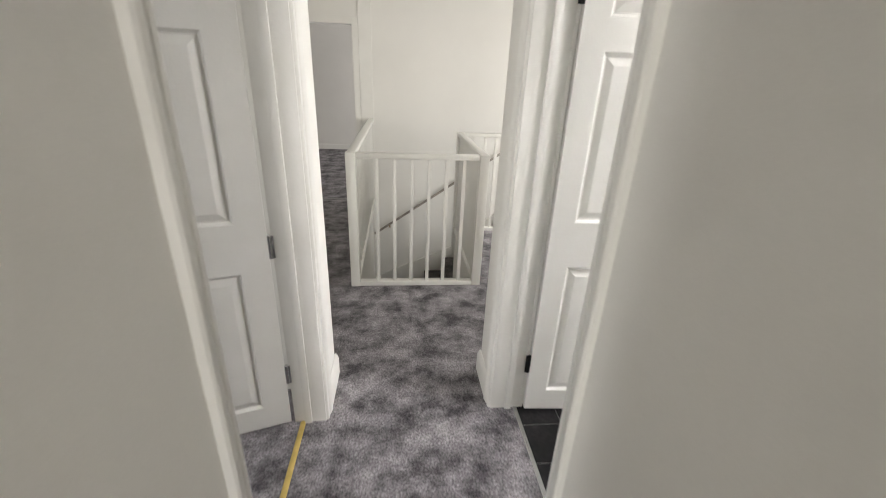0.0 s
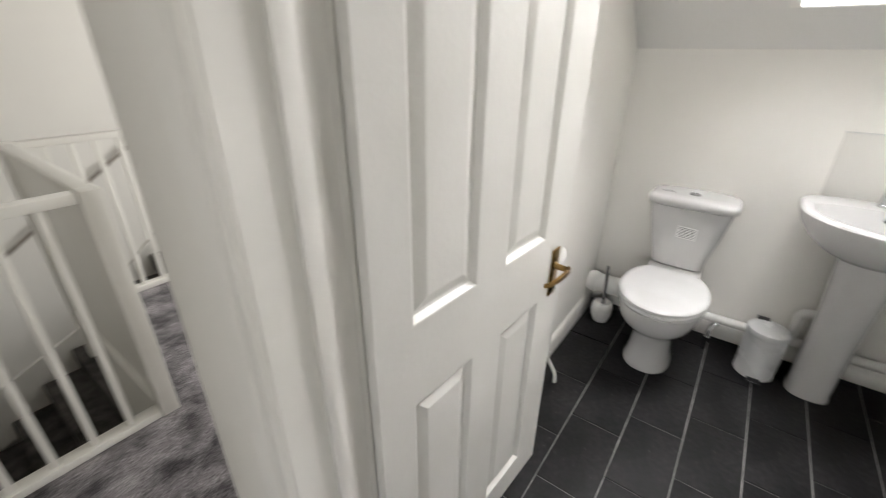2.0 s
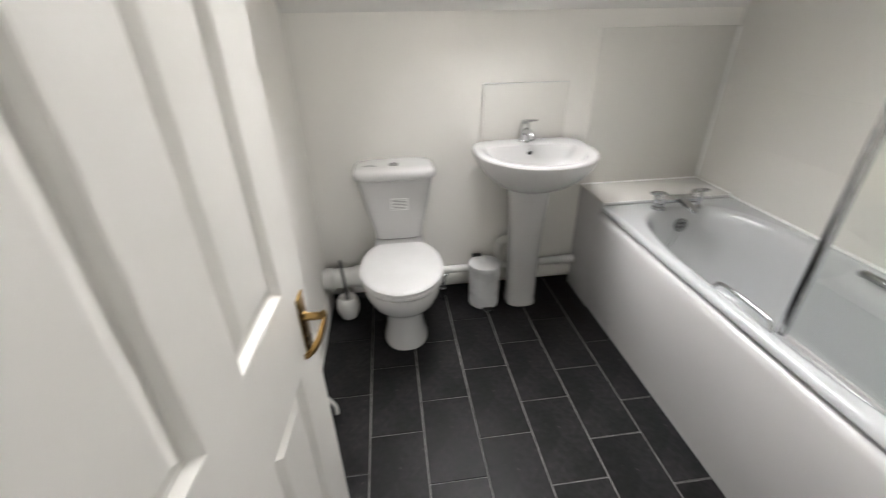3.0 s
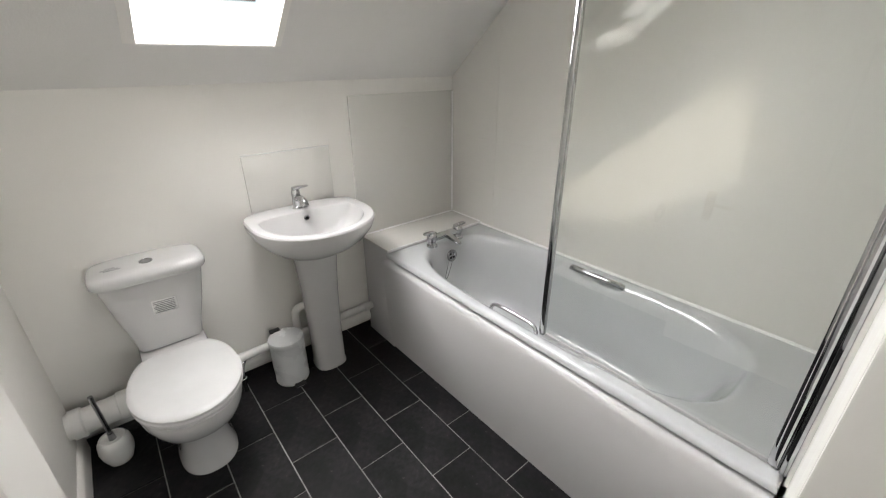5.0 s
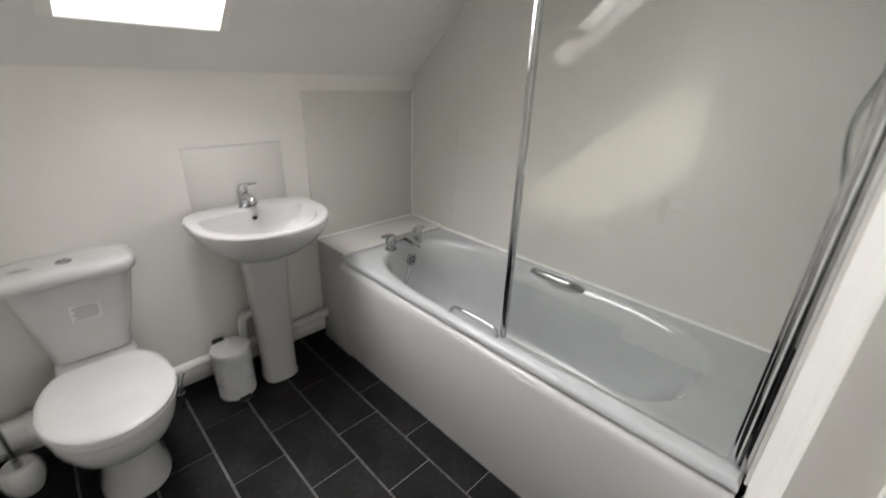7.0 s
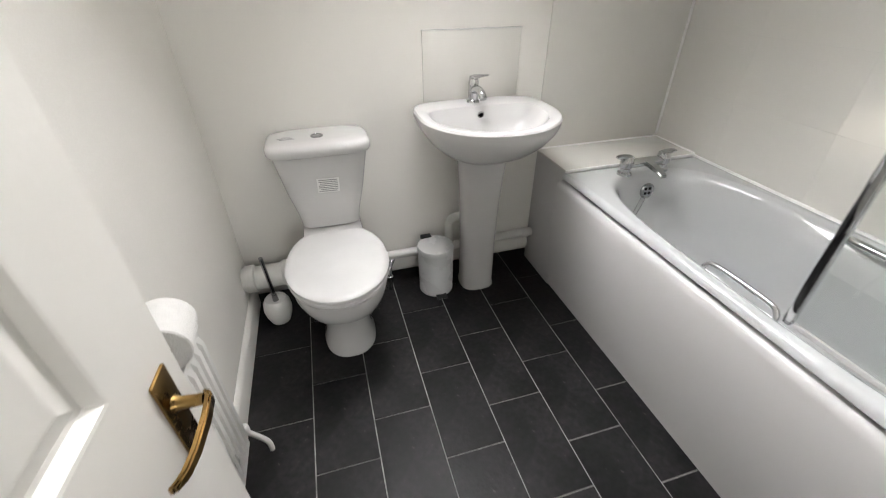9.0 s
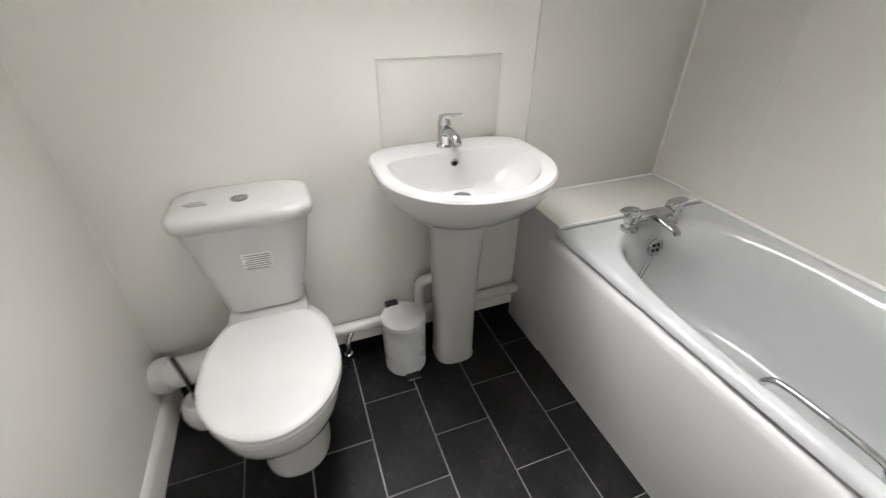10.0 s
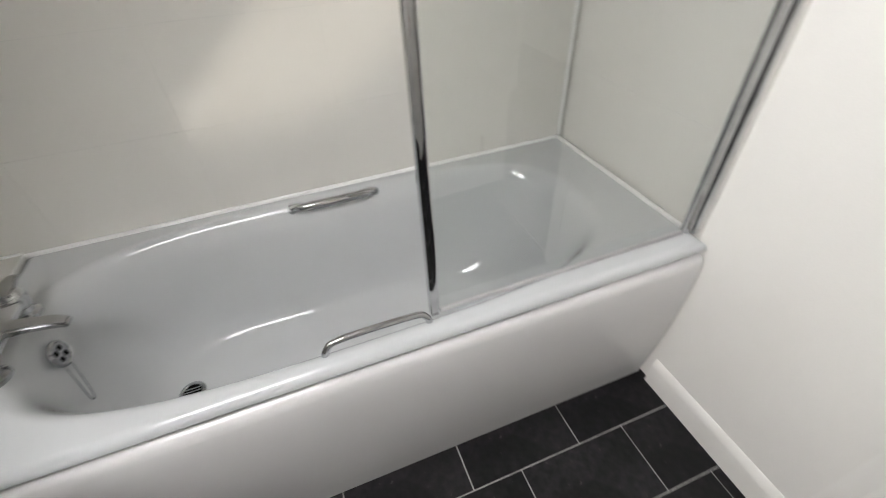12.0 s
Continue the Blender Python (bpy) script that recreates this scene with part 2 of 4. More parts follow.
# ---- floors ----
structure("floor_hall", boxes((-2.6, XD1 - 0.02, -2.2, YC, -0.03, 0.0), (-0.45 - 0.12, 4.4, YC, 4.28, -0.03, 0.0),
          (-0.57, 0.335, 4.28, 6.55, -0.03, 0.0), (1.25, 4.4, 4.28, 5.47, -0.03, 0.0), (2.2, 4.4, 5.47, 6.5, -0.03, 0.0),
          (-3.0, 3.0, 6.55, 10.4, -0.03, 0.0)), CARPET, "mottled dark grey pile carpet over hall and landing", "carpet")
structure("floor_bathroom", boxes((XD1 - 0.02, XF + 0.1, YB - 0.1, YC - 0.1, -0.3, -0.004)), GROUT, "pale grey joints between dark slate floor tiles", "floor")

# ---- walls ----
structure("wall_door", boxes((XD0, XD1, -2.2, DY0, 0, ZC), (XD0, XD1, DY1, YC, 0, ZC), (XD0, XD1, DY0, DY1, DH, ZC)), WALL,
          "matt white painted wall with the bathroom doorway", "wall")
structure("wall_left", boxes((XL0, XL1, -2.2, LY0, 0, ZC), (XL0, XL1, LY1, YC, 0, ZC), (XL0, XL1, LY0, LY1, DH, ZC)), WALL,
          "matt white painted hall wall with an open doorway", "wall")
structure("wall_bathroom_far", boxes((XF, XF + 0.12, YB - 0.1, YC, 0.07, SZ + 0.02), (XF + 0.07, XF + 0.12, YB - 0.1, YC, -0.3, 0.07)), WALL, "low matt white wall below the sloping ceiling", "wall")
structure("wall_bathroom_radiator", boxes((XD1, XF, YW, YC, -0.3, ZC)), WALL, "matt white wall behind the radiator", "wall")
structure("wall_bath", boxes((XD1, XF, YB - 0.12, YB - 0.008, -0.3, ZC)), WALL, "white wall behind the tiling", "wall")
structure("wall_other_room", boxes((-2.7, -2.6, -2.2, 1.4, 0, ZC), (-2.7, -2.6, 2.6, YC, 0, ZC), (-2.7, -2.6, 1.4, 2.6, 0, 0.9), (-2.7, -2.6, 1.4, 2.6, 2.1, ZC), (-2.7, 1.2, -2.3, -2.2, 0, 0.9), (-2.7, 1.2, -2.3, -2.2, 2.0, ZC),
          (-2.7, 0.3, -2.3, -2.2, 0.9, 2.0), (1.1, 1.2, -2.3, -2.2, 0.9, 2.0), (-2.6, XL0, YC - 0.1, YC, 0, ZC)), WALL, "plain white walls of the room beside the hall", "wall")
structure("wall_landing_left", boxes((-0.57, -0.45, YC, 6.5, 0, ZC), (-0.57, XL0, YC - 0.001, YC + 0.005, 0, ZC)), WALL, "matt white landing wall with a light switch", "wall")
structure("wall_landing_far", boxes((0.18, 4.4, 6.5, 6.6, -2.6, ZC), (-0.57, -0.44, 6.5, 6.6, 0, ZC), (-0.44, 0.18, 6.5, 6.6, 1.95, ZC)), WALL,
          "white wall above the stairwell with a doorway beside it", "wall")
structure("wall_landing_right", boxes((4.4, 4.5, YC, 3.8, -2.6, ZC), (4.4, 4.5, 5.0, 6.6, -2.6, ZC), (4.4, 4.5, 3.8, 5.0, -2.6, 0.9), (4.4, 4.5, 3.8, 5.0, 2.1, ZC), (XF, 4.5, YC - 0.1, YC, 0, ZC)), WALL, "plain white landing wall", "wall")
structure("wall_stairwell", boxes((0.235, 0.338, 4.285, 6.5, -2.6, -0.031), (0.235, 1.35, 4.19, 4.285, -2.6, -0.031), (1.247, 1.35, 4.285, 5.466, -2.6, -0.031), (1.35, 2.2, 5.36, 5.466, -2.6, -0.031)), WALL,
          "white plastered sides of the stairwell", "wall")
structure("wall_far_room", boxes((-3.0, 3.0, 10.2, 10.3, 0, 2.5), (-3.1, -3.0, 6.6, 10.3, 0, 2.6), (3.0, 3.1, 6.6, 10.3, 0, 2.6),
          (-3.0, -0.57, 6.5, 6.6, 0, 2.6)), WALL, "plain white walls of the room past the landing", "wall")

# ---- ceilings ----
structure("ceiling_hall", boxes((-2.6, XD1, -2.3, YC, ZC, ZC + 0.1), (-0.57, 4.5, YC, 6.6, ZC, ZC + 0.1)), CEIL, "plain white ceiling over hall and landing", "ceiling")
bm = boxes((XD1, NX, YB - 0.1, YC, ZC, ZC + 0.1))
# sloping part with the skylight's hole, as slabs along the slope
SA = math.atan(SK)
SM = Matrix.Translation((XF, 0, SZ)) @ Matrix.Rotation(SA, 4, "Y")     # local -x runs up the slope, local z is outwards
SL = (ZC - SZ) / math.sin(SA)
W0, W1 = 0.205, 1.30        # hole along the slope
for r in ((-W0, 0.03, YB - 0.1, YC, 0, 0.1), (-W1, -W0, YB - 0.1, WY0, 0, 0.1), (-W1, -W0, WY1, YC, 0, 0.1), (-SL - 0.03, -W1, YB - 0.1, YC, 0, 0.1)):
    box(bm, *r, m=SM)
structure("ceiling_bathroom", bm, CEIL, "white sloping ceiling with a skylight opening", "ceiling")
bm = bmesh.new()
box(bm, -3.0, 3.0, 6.6, 10.3, 2.5, 2.6)
structure("ceiling_far_room", bm, CEIL, "plain white ceiling of the far room", "ceiling")

# ---- skylight ----
bm = bmesh.new()
for r in ((-W0 - 0.004, -W0 + 0.02, WY0 - 0.02, WYO + 0.02, 0.002, 0.203), (-W1 - 0.02, -W1 + 0.004, WY0 - 0.02, WYO + 0.02, 0.002, 0.203),
          (-W1 + 0.004, -W0 - 0.004, WY0 - 0.02, WY0 + 0.004, -0.0008, 0.203)):
    box(bm, *r, m=SM)
# splayed side
loft(bm, [[SM @ Vector((x, y, z)) for y, z in ((WY1 - 0.004, -0.0008), (WYO - 0.004, 0.203), (WYO + 0.02, 0.203), (WY1 + 0.03, -0.0008))] for x in (-W1 + 0.004, -W0 - 0.004)])
structure("window_1_reveal", bm, WALL, "white plastered reveal of the skylight", "window reveal")
skylight = thing("window_1", "brown timber skylight in the sloping ceiling with clear glass", "window", SM @ Vector((-W0, (WY0 + WYO) / 2, 0.2)), kind="structure")
FZ0, FZ1, SI = 0.205, 0.275, 0.03


def ring_frame(u0, u1, y0, y1, w, z0, z1):
    """Four bars round an opening on the slope."""
    bm = bmesh.new()
    for r in ((-u0 - w, -u0, y0, y1, z0, z1), (-u1, -u1 + w, y0, y1, z0, z1), (-u1 + w, -u0 - w, y0, y0 + w, z0, z1), (-u1 + w, -u0 - w, y1 - w, y1, z0, z1)):
        box(bm, *r, bevel=0.003, m=SM)
    return bm


wpart("window_frame", ring_frame(W0 + 0.006, W1 - 0.006, WY0 + 0.006, WYO - 0.006, 0.046, FZ0, FZ1), TIMBER, skylight, "worn brown stained timber frame")
wpart("sash", ring_frame(W0 + 0.053, W1 - 0.053, WY0 + 0.053, WYO - 0.053, SI, FZ0 + 0.03, FZ1), SEALDARK, skylight, "dark grey sash and rubber seal")
bm = bmesh.new()
box(bm, -W1 + 0.085, -W0 - 0.085, WY0 + 0.085, WYO - 0.085, FZ1 - 0.02, FZ1 - 0.014, m=SM)
pane = wpart("pane", bm, PANE, skylight, smooth=False)
pane.visible_shadow = False
# handle of the window: a lever on a boss
bm = bmesh.new()
hy = (WY0 + WY1) / 2
box(bm, -W0 - 0.075, -W0 - 0.045, hy + 0.0, hy + 0.05, FZ0 - 0.012, FZ0 + 0.02, bevel=0.004, m=SM)
box(bm, -W0 - 0.088, -W0 - 0.068, hy - 0.085, hy + 0.055, FZ0 - 0.034, FZ0 - 0.012, bevel=0.006, m=SM)
wpart("window_handle", bm, GREYP, skylight, "pale plastic lever handle")
wy = 2.02
sky_eye = SM @ Vector((-(W0 + W1) / 2, wy, 0.55))
window_light("skylight_sky", sky_eye, SM @ Vector((-(W0 + W1) / 2, wy, 0)), 2.1, 1.9, SKYLIGHT_W, (0.992, 0.974, 0.98))
# openings of the other spaces, and a fill lamp in the far room
window_light("landing_window", (4.42, 4.4, 1.5), (1, 4.4, 1.1), 1.15, 1.15, LANDSIDE_W, (1.0, 0.98, 0.95))
window_light("bedroom_window", (0.7, -2.28, 1.45), (0.7, 2, 1.2), 0.78, 1.08, BEDROOM_W, (1.0, 0.97, 0.93))
# unseen lamp added to brighten the far room, whose walls have no opening
window_light("far_room_fill", (2.9, 8.6, 0.8), (-1, 9.6, 0.5), 0.8, 0.9, FARROOM_W, (1.0, 0.97, 0.95))
window_light("side_room_window", (-2.64, 2.0, 1.5), (1.6, 2.85, 0.5), 1.15, 1.15, SIDEROOM_W, (1.0, 0.98, 0.96))


# ---- trim ----
def architrave(name, x, face, y0, y1, top, label, deep=1.0):
    """Moulded casing round a doorway, on the wall face at x; face: +1 or -1, the way it stands out."""
    bm = bmesh.new()
    prof = ((0.0, 0.006), (0.004, 0.012), (0.02, 0.014), (0.026, 0.009), (0.032, 0.015), (0.052, 0.019), (0.062, 0.021), (0.068, 0.016), (0.068, 0.0))
    def ring(off, out, z, side):
        return Vector((x + face * out * deep, (y0 - off) if side == 0 else (y1 + off), z))
    rows = []
    for off, out in prof:
        rows.append([ring(off, out, 0, 0), ring(off, out, top + off, 0), ring(off, out, top + off, 1), ring(off, out, 0, 1)])
    rows.append([Vector((x, p.y, p.z)) for p in rows[0]])
    vs = [[bm.verts.new(p) for p in r] for r in rows]
    for a, b in zip(vs, vs[1:] + vs[:1]):
        for i in range(3):
            bm.faces.new((a[i], a[i + 1], b[i + 1], b[i]))
    bm.faces.new([v[0] for v in vs])
    bm.faces.new([v[3] for v in vs][::-1])
    bmesh.ops.recalc_face_normals(bm, faces=bm.faces[:])
    return structure(name, bm, GLOSS, label, "door frame", smooth=True)


def lining(name, x0, x1, y0, y1, stop, label):
    """Jambs and head of a doorway, with a stop bead at x = stop."""
    t = 0.012
    bm = boxes((x0, x1, y0 - 0.001, y0 + t, 0, DH), (x0, x1, y1 - t, y1 + 0.001, 0, DH), (x0, x1, y0 + t, y1 - t, DH - t, DH),
               (stop, stop + 0.03, y0 + t, y0 + t + 0.011, 0, DH - t), (stop, stop + 0.03, y1 - t - 0.011, y1 - t, 0, DH - t), bevel=0.0015)
    return structure(name, bm, GLOSS, label, "door frame", smooth=True)


lining("door_frame_bathroom", XD0 - 0.002, XD1 + 0.002, DY0, DY1, XD1 - 0.075, "white satin painted door lining with a stop bead")
structure("door_frame_bathroom_hinge_side", boxes((XD1 + 0.0025, XD1 + 0.0165, DY1 - 0.0115, DY1 + 0.03, 0, DH), bevel=0.0015), GLOSS, "white satin painted hinge jamb", "door frame", smooth=True)
architrave("trim_bathroom_hall", XD0, -1, DY0 + 0.006, DY1 - 0.006, DH - 0.006, "moulded white architrave round the bathroom doorway")
architrave("trim_bathroom_inside", XD1, 1, DY0 + 0.006, DY1 + 0.034, DH - 0.006, "moulded white architrave inside the bathroom", 0.4)
lining("door_frame_other", XL0 - 0.002, XL1 + 0.002, LY0, LY1, XL0 + 0.045, "white satin painted door lining of the side room")
architrave("trim_other_hall", XL1, 1, LY0 + 0.006, LY1 - 0.006, DH - 0.006, "moulded white architrave round the side doorway")


def skirting(name, p, q, out, label, h=0.12, t=0.018, z0=0.0):
    """A board with a rounded top from p to q; out: the way it stands from the wall, z0: its lower edge."""
    p, q, out = Vector((*p, 0)), Vector((*q, 0)), Vector((*out, 0))
    prof = ((0, z0), (t, z0), (t, h - 0.03), (t - 0.003, h - 0.018), (t - 0.009, h - 0.006), (t - 0.014, h), (0, h))
    bm = bmesh.new()
    loft(bm, [[a + out * o + Vector((0, 0, z)) for o, z in prof] for a in (p, q)])
    return structure(name, bm, GLOSS, label, "skirting board", smooth=True)


skirting("baseboard_hall_right", (XD0, DY1 + 0.064), (XD0, YC + 0.018), (-1, 0), "white skirting board along the hall carpet")
skirting("baseboard_hall_left", (XL1, LY1 + 0.064), (XL1, YC + 0.018), (1, 0), "white skirting board along the hall carpet")
skirting("baseboard_hall_left_end", (XL1, YC + 0.005), (-0.45, YC + 0.005), (0, 1), "white skirting board on the landing")
skirting("baseboard_hall_right_end", (XD0, YC), (3.2, YC), (0, 1), "white skirting board on the landing")
skirting("baseboard_hall_right_near", (XD0, -2.2), (XD0, DY0 - 0.064), (-1, 0), "white skirting board along the hall carpet")
skirting("baseboard_hall_left_near", (XL1, -2.2), (XL1, LY0 - 0.064), (1, 0), "white skirting board along the hall carpet")
skirting("baseboard_landing_left", (-0.45, YC + 0.03), (-0.45, 6.5), (1, 0), "white skirting board on the landing", h=0.1)
skirting("baseboard_radiator_wall", (XD1 + 0.005, YW), (XF, YW), (0, -1), "white skirting board round the slate floor", h=0.115, t=0.016)
skirting("baseboard_far_wall", (XF, YW - 0.016), (XF, 1.70), (-1, 0), "white skirting board below the waste pipe", h=0.128, t=0.016, z0=0.075)
skirting("baseboard_door_wall", (XD1, 1.745), (XD1, DY0 - 0.064), (1, 0), "white skirting board beside the bath panel", h=0.11, t=0.016)
skirting("baseboard_far_room", (-3.0, 10.2), (3.0, 10.2), (0, -1), "white skirting board in the far room", h=0.1)

# threshold strips
bm = bmesh.new()
lathe(bm, ((0.004, 0), (0.012, 0.001), (0.0125, LY1 - LY0 - 0.03)), count=12, m=Matrix.Translation((XL0 + 0.035, LY1 - 0.012, 0.0)) @ Matrix.Rotation(radians(90), 4, "X") @ Matrix.Diagonal((1, 0.4, 1, 1)))
tagged(part("threshold_strip", bm, GOLD), "thin brass strip across the carpeted doorway", "threshold strip")
bm = bmesh.new()
lathe(bm, ((0.004, 0), (0.010, 0.001), (0.0105, DY1 - DY0 - 0.03)), count=12, m=Matrix.Translation((XD1 - 0.022, DY1 - 0.012, 0.001)) @ Matrix.Rotation(radians(90), 4, "X") @ Matrix.Diagonal((1, 0.45, 1, 1)))
tagged(part("threshold_strip", bm, CHROME), "thin metal strip between carpet and slate floor", "threshold strip")


# ---- doors ----
def panel_part(w, h, t):
    """A raised field set in a moulded recess, on both faces, centred on its own middle in x; y runs through the door."""
    bm = bmesh.new()
    rows = ((0.0, t / 2), (0.004, t / 2 - 0.001), (0.013, t / 2 - 0.0135), (0.019, t / 2 - 0.0145), (0.044, t / 2 - 0.0045), (0.048, t / 2 - 0.004))
    for s in (1, -1):
        rings = []
        for d, y in rows:
            rings.append([Vector((x, s * y, z)) for x, z in ((d, d), (w - d, d), (w - d, h - d), (d, h - d))])
        loft(bm, rings, cap0=False, cap1=True)
    bmesh.ops.recalc_face_normals(bm, faces=bm.faces[:])
    return bm


def door(name, label, width, bottom, cuts, m, s0=0.1, s1=0.1, kind="structure"):
    """A moulded six-panel door. Its hinge edge stands on m, local x runs to the free edge, y through the thickness."""
    t = 0.036
    top = DH - 0.015
    d = thing(name, label, "door", kind=kind)
    d.matrix_world = m
    mid = 0.11
    pw = (width - s0 - s1 - mid) / 2
    us = ((s0, s0 + pw), (s0 + pw + mid, width - s1))
    bm = boxes((0, s0, -t / 2, t / 2, bottom, top), (width - s1, width, -t / 2, t / 2, bottom, top), (s0 + pw, s0 + pw + mid, -t / 2, t / 2, bottom, top))
    edges = [bottom] + [v for c in cuts for v in c] + [top]
    for z0, z1 in zip(edges[::2], edges[1::2]):
        for u0, u1 in us:
            box(bm, u0, u1, -t / 2, t / 2, z0, z1)
    bmesh.ops.remove_doubles(bm, verts=bm.verts, dist=0.0002)
    part("door_leaf", bm, GLOSS, d, smooth=False)
    for z0, z1 in cuts:
        for u0, u1 in us:
            p = part("panel", panel_part(u1 - u0, z1 - z0, t), GLOSS, d, smooth=False)
            p.location = (u0, 0, z0)
    return d


CUTS = ((0.12, 0.768), (0.957, 1.572), (1.67, 1.87))
DA = -3.6
bath_door = door("door_1", "white six-panel door, open against the radiator wall", 0.718, 0.012, CUTS, pose(XD1 + 0.019, DY1 - 0.017, 0, 0, 0, DA), 0.088, 0.125)


def lever(parent, u, z, side):
    """A lever on a long back plate; side -1 faces local -y."""
    y = side * 0.018
    bm = bmesh.new()
    box(bm, u - 0.021, u + 0.021, min(y, y + side * 0.005), max(y, y + side * 0.005), z - 0.075, z + 0.075, bevel=0.002)
    plate = part("handle_plate", bm, BRASS, parent, "tarnished brass back plate")
    bm = bmesh.new()
    tube(bm, ((u, y + side * 0.004, z + 0.02), (u, y + side * 0.012, z + 0.02), (u, y + side * 0.04, z + 0.02)), (0.013, 0.009, 0.008))
    t = bmesh.new()
    rows = ((0.010, 0.040, 0.021, 0.0085), (0.002, 0.047, 0.021, 0.0095), (-0.03, 0.050, 0.021, 0.0095), (-0.075, 0.048, 0.019, 0.0085), (-0.100, 0.042, 0.016, 0.0075), (-0.114, 0.031, 0.013, 0.0065))
    loft(t, [[Vector((u + du, y + side * (out + oo * 0.0042), z + up + zz * h)) for oo, zz in ((-1, -1), (1, -1), (1, 1), (-1, 1))] for du, out, up, h in rows])
    bmesh.ops.bevel(t, geom=t.edges[:], offset=0.0025, segments=2, affect="EDGES")
    join(bm, t)
    part("lever", bm, BRASS, plate, "brass lever")


lever(bath_door, 0.665, 0.835, -1)
lever(bath_door, 0.665, 0.835, 1)


def hinge(parent, z, material, x=0.0, y=0.0):
    bm = bmesh.new()
    tube(bm, ((x, y, z - 0.045), (x, y, z + 0.045)), 0.0075, 10)
    tube(bm, ((x, y, z + 0.045), (x, y, z + 0.052)), (0.0075, 0.003), 10)
    box(bm, x - 0.014, x + 0.014, y - 0.003, y + 0.003, z - 0.045, z + 0.045)
    part("hinge", bm, material, parent, "dark metal hinge" if material is BLACK else "steel hinge")


for z in (0.27, 1.75):
    hinge(bath_door, z, BLACK, -0.008, -0.012)
other_door = door("door_2", "white six-panel door, open into the side room", 0.76, 0.012, CUTS, pose(XL0 - 0.02, LY1 - 0.002, 0, 0, 0, 180 + 17))
for z in (0.27, 0.86, 1.75):
    hinge(other_door, z, CHROME, -0.008, 0.014)
far_door = door("door_3", "white panel door, wide open in the far room", 0.62, 0.012, CUTS, pose(-0.43, 6.63, 0, 0, 0, 112))
hinge(far_door, 1.72, BLACK, -0.01, -0.012)
bm = boxes((0.0, 0.1, -0.026, -0.018, 1.64, 1.765), bevel=0.002)
part("hinge_leaf", bm, BLACK, far_door, "wide black hinge leaf")
hinge(far_door, 0.25, BLACK, -0.01, -0.012)
bm = boxes((-0.44, -0.425, 6.49, 6.61, 0, 1.95), (0.165, 0.18, 6.49, 6.61, 0, 1.95), (-0.425, 0.165, 6.49, 6.61, 1.935, 1.95),
           (0.172, 0.235, 6.482, 6.499, 0, 2.01), (0.238, 0.375, 6.488, 6.4995, 0, 2.29), (-0.449, -0.432, 6.482, 6.499, 0, 1.943), (-0.432, 0.172, 6.482, 6.499, 1.943, 2.01), bevel=0.002)
structure("door_frame_far", bm, GLOSS, "white painted frame of the far doorway", "door frame")
bm2 = boxes((-0.425, 0.165, 6.545, 6.575, 0, 0.006), bevel=0.002)
tagged(part("threshold_strip", bm2, DCHROME), "thin metal strip across the far doorway", "threshold strip")

# ---- stairwell rails ----
RH = 0.984
railing = thing("stair_railing", "white painted square-baluster railing round the stairwell", "railing", (0.34, 4.28, 0))


def rail_run(p, q, first, step, count):
    """Top and bottom rails from p to q with balusters."""
    p, q = Vector((*p, 0)), Vector((*q, 0))
    d = (q - p).normalized()
    n = Vector((-d.y, d.x, 0))
    L = (q - p).length
    m = Matrix.Translation(p) @ Matrix(((d.x, n.x, 0, 0), (d.y, n.y, 0, 0), (0, 0, 1, 0), (0, 0, 0, 1)))
    bm = bmesh.new()
    box(bm, 0, L, -0.03, 0.03, RH - 0.036, RH, bevel=0.006, m=m)
    wpart("top_rail", bm, GLOSS, railing)
    bm = bmesh.new()
    box(bm, 0, L, -0.03, 0.03, 0.0, 0.034, bevel=0.004, m=m)
    wpart("bottom_rail", bm, GLOSS, railing)
    for i in range(count):
        bm = bmesh.new()
        box(bm, first + i * step - 0.0125, first + i * step + 0.0125, -0.0125, 0.0125, 0.032, RH - 0.034, bevel=0.002, m=m)
        wpart("baluster", bm, GLOSS, railing)


def newel(x, y, w=0.065, z0=-0.3):
    bm = boxes((x - w / 2, x + w / 2, y - w / 2, y + w / 2, z0, RH + 0.002), bevel=0.004)
    wpart("post", bm, GLOSS, railing)


rail_run((0.38, 4.28), (1.215, 4.28), 0.135, 0.12, 6)
rail_run((0.347, 4.312), (0.347, 6.5), 0.12, 0.11, 19)
rail_run((1.25, 4.312), (1.25, 5.44), 0.11, 0.11, 0)
wpart("side_board", boxes((1.241, 1.259, 4.31, 5.44, 0.032, RH - 0.034), bevel=0.002), GLOSS, railing, "white painted solid infill board")
rail_run((1.283, 5.47), (2.2, 5.47), 0.1, 0.11, 8)
newel(0.347, 4.28)
newel(1.25, 4.28)
newel(1.25, 5.47)
newel(2.23, 5.47)

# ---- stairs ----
stairs = thing("staircase", "carpeted stairs going down along a white wall, pile darkened for shade", "stairs", (0.4, 5.5, -2.5))
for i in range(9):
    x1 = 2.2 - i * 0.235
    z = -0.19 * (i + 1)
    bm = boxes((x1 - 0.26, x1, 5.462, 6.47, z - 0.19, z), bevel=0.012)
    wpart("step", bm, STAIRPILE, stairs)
bm = bmesh.new()
prof = [(2.2, 0.12), (1.37, -0.60), (0.35, -1.05), (0.35, -1.5), (1.37, -0.95), (2.2, -0.2)]
loft(bm, [[Vector((x, y, z)) for x, z in prof] for y in (6.47, 6.498)])
wpart("string_board", bm, GLOSS, stairs, "white painted string board", smooth=False)
bm = bmesh.new()
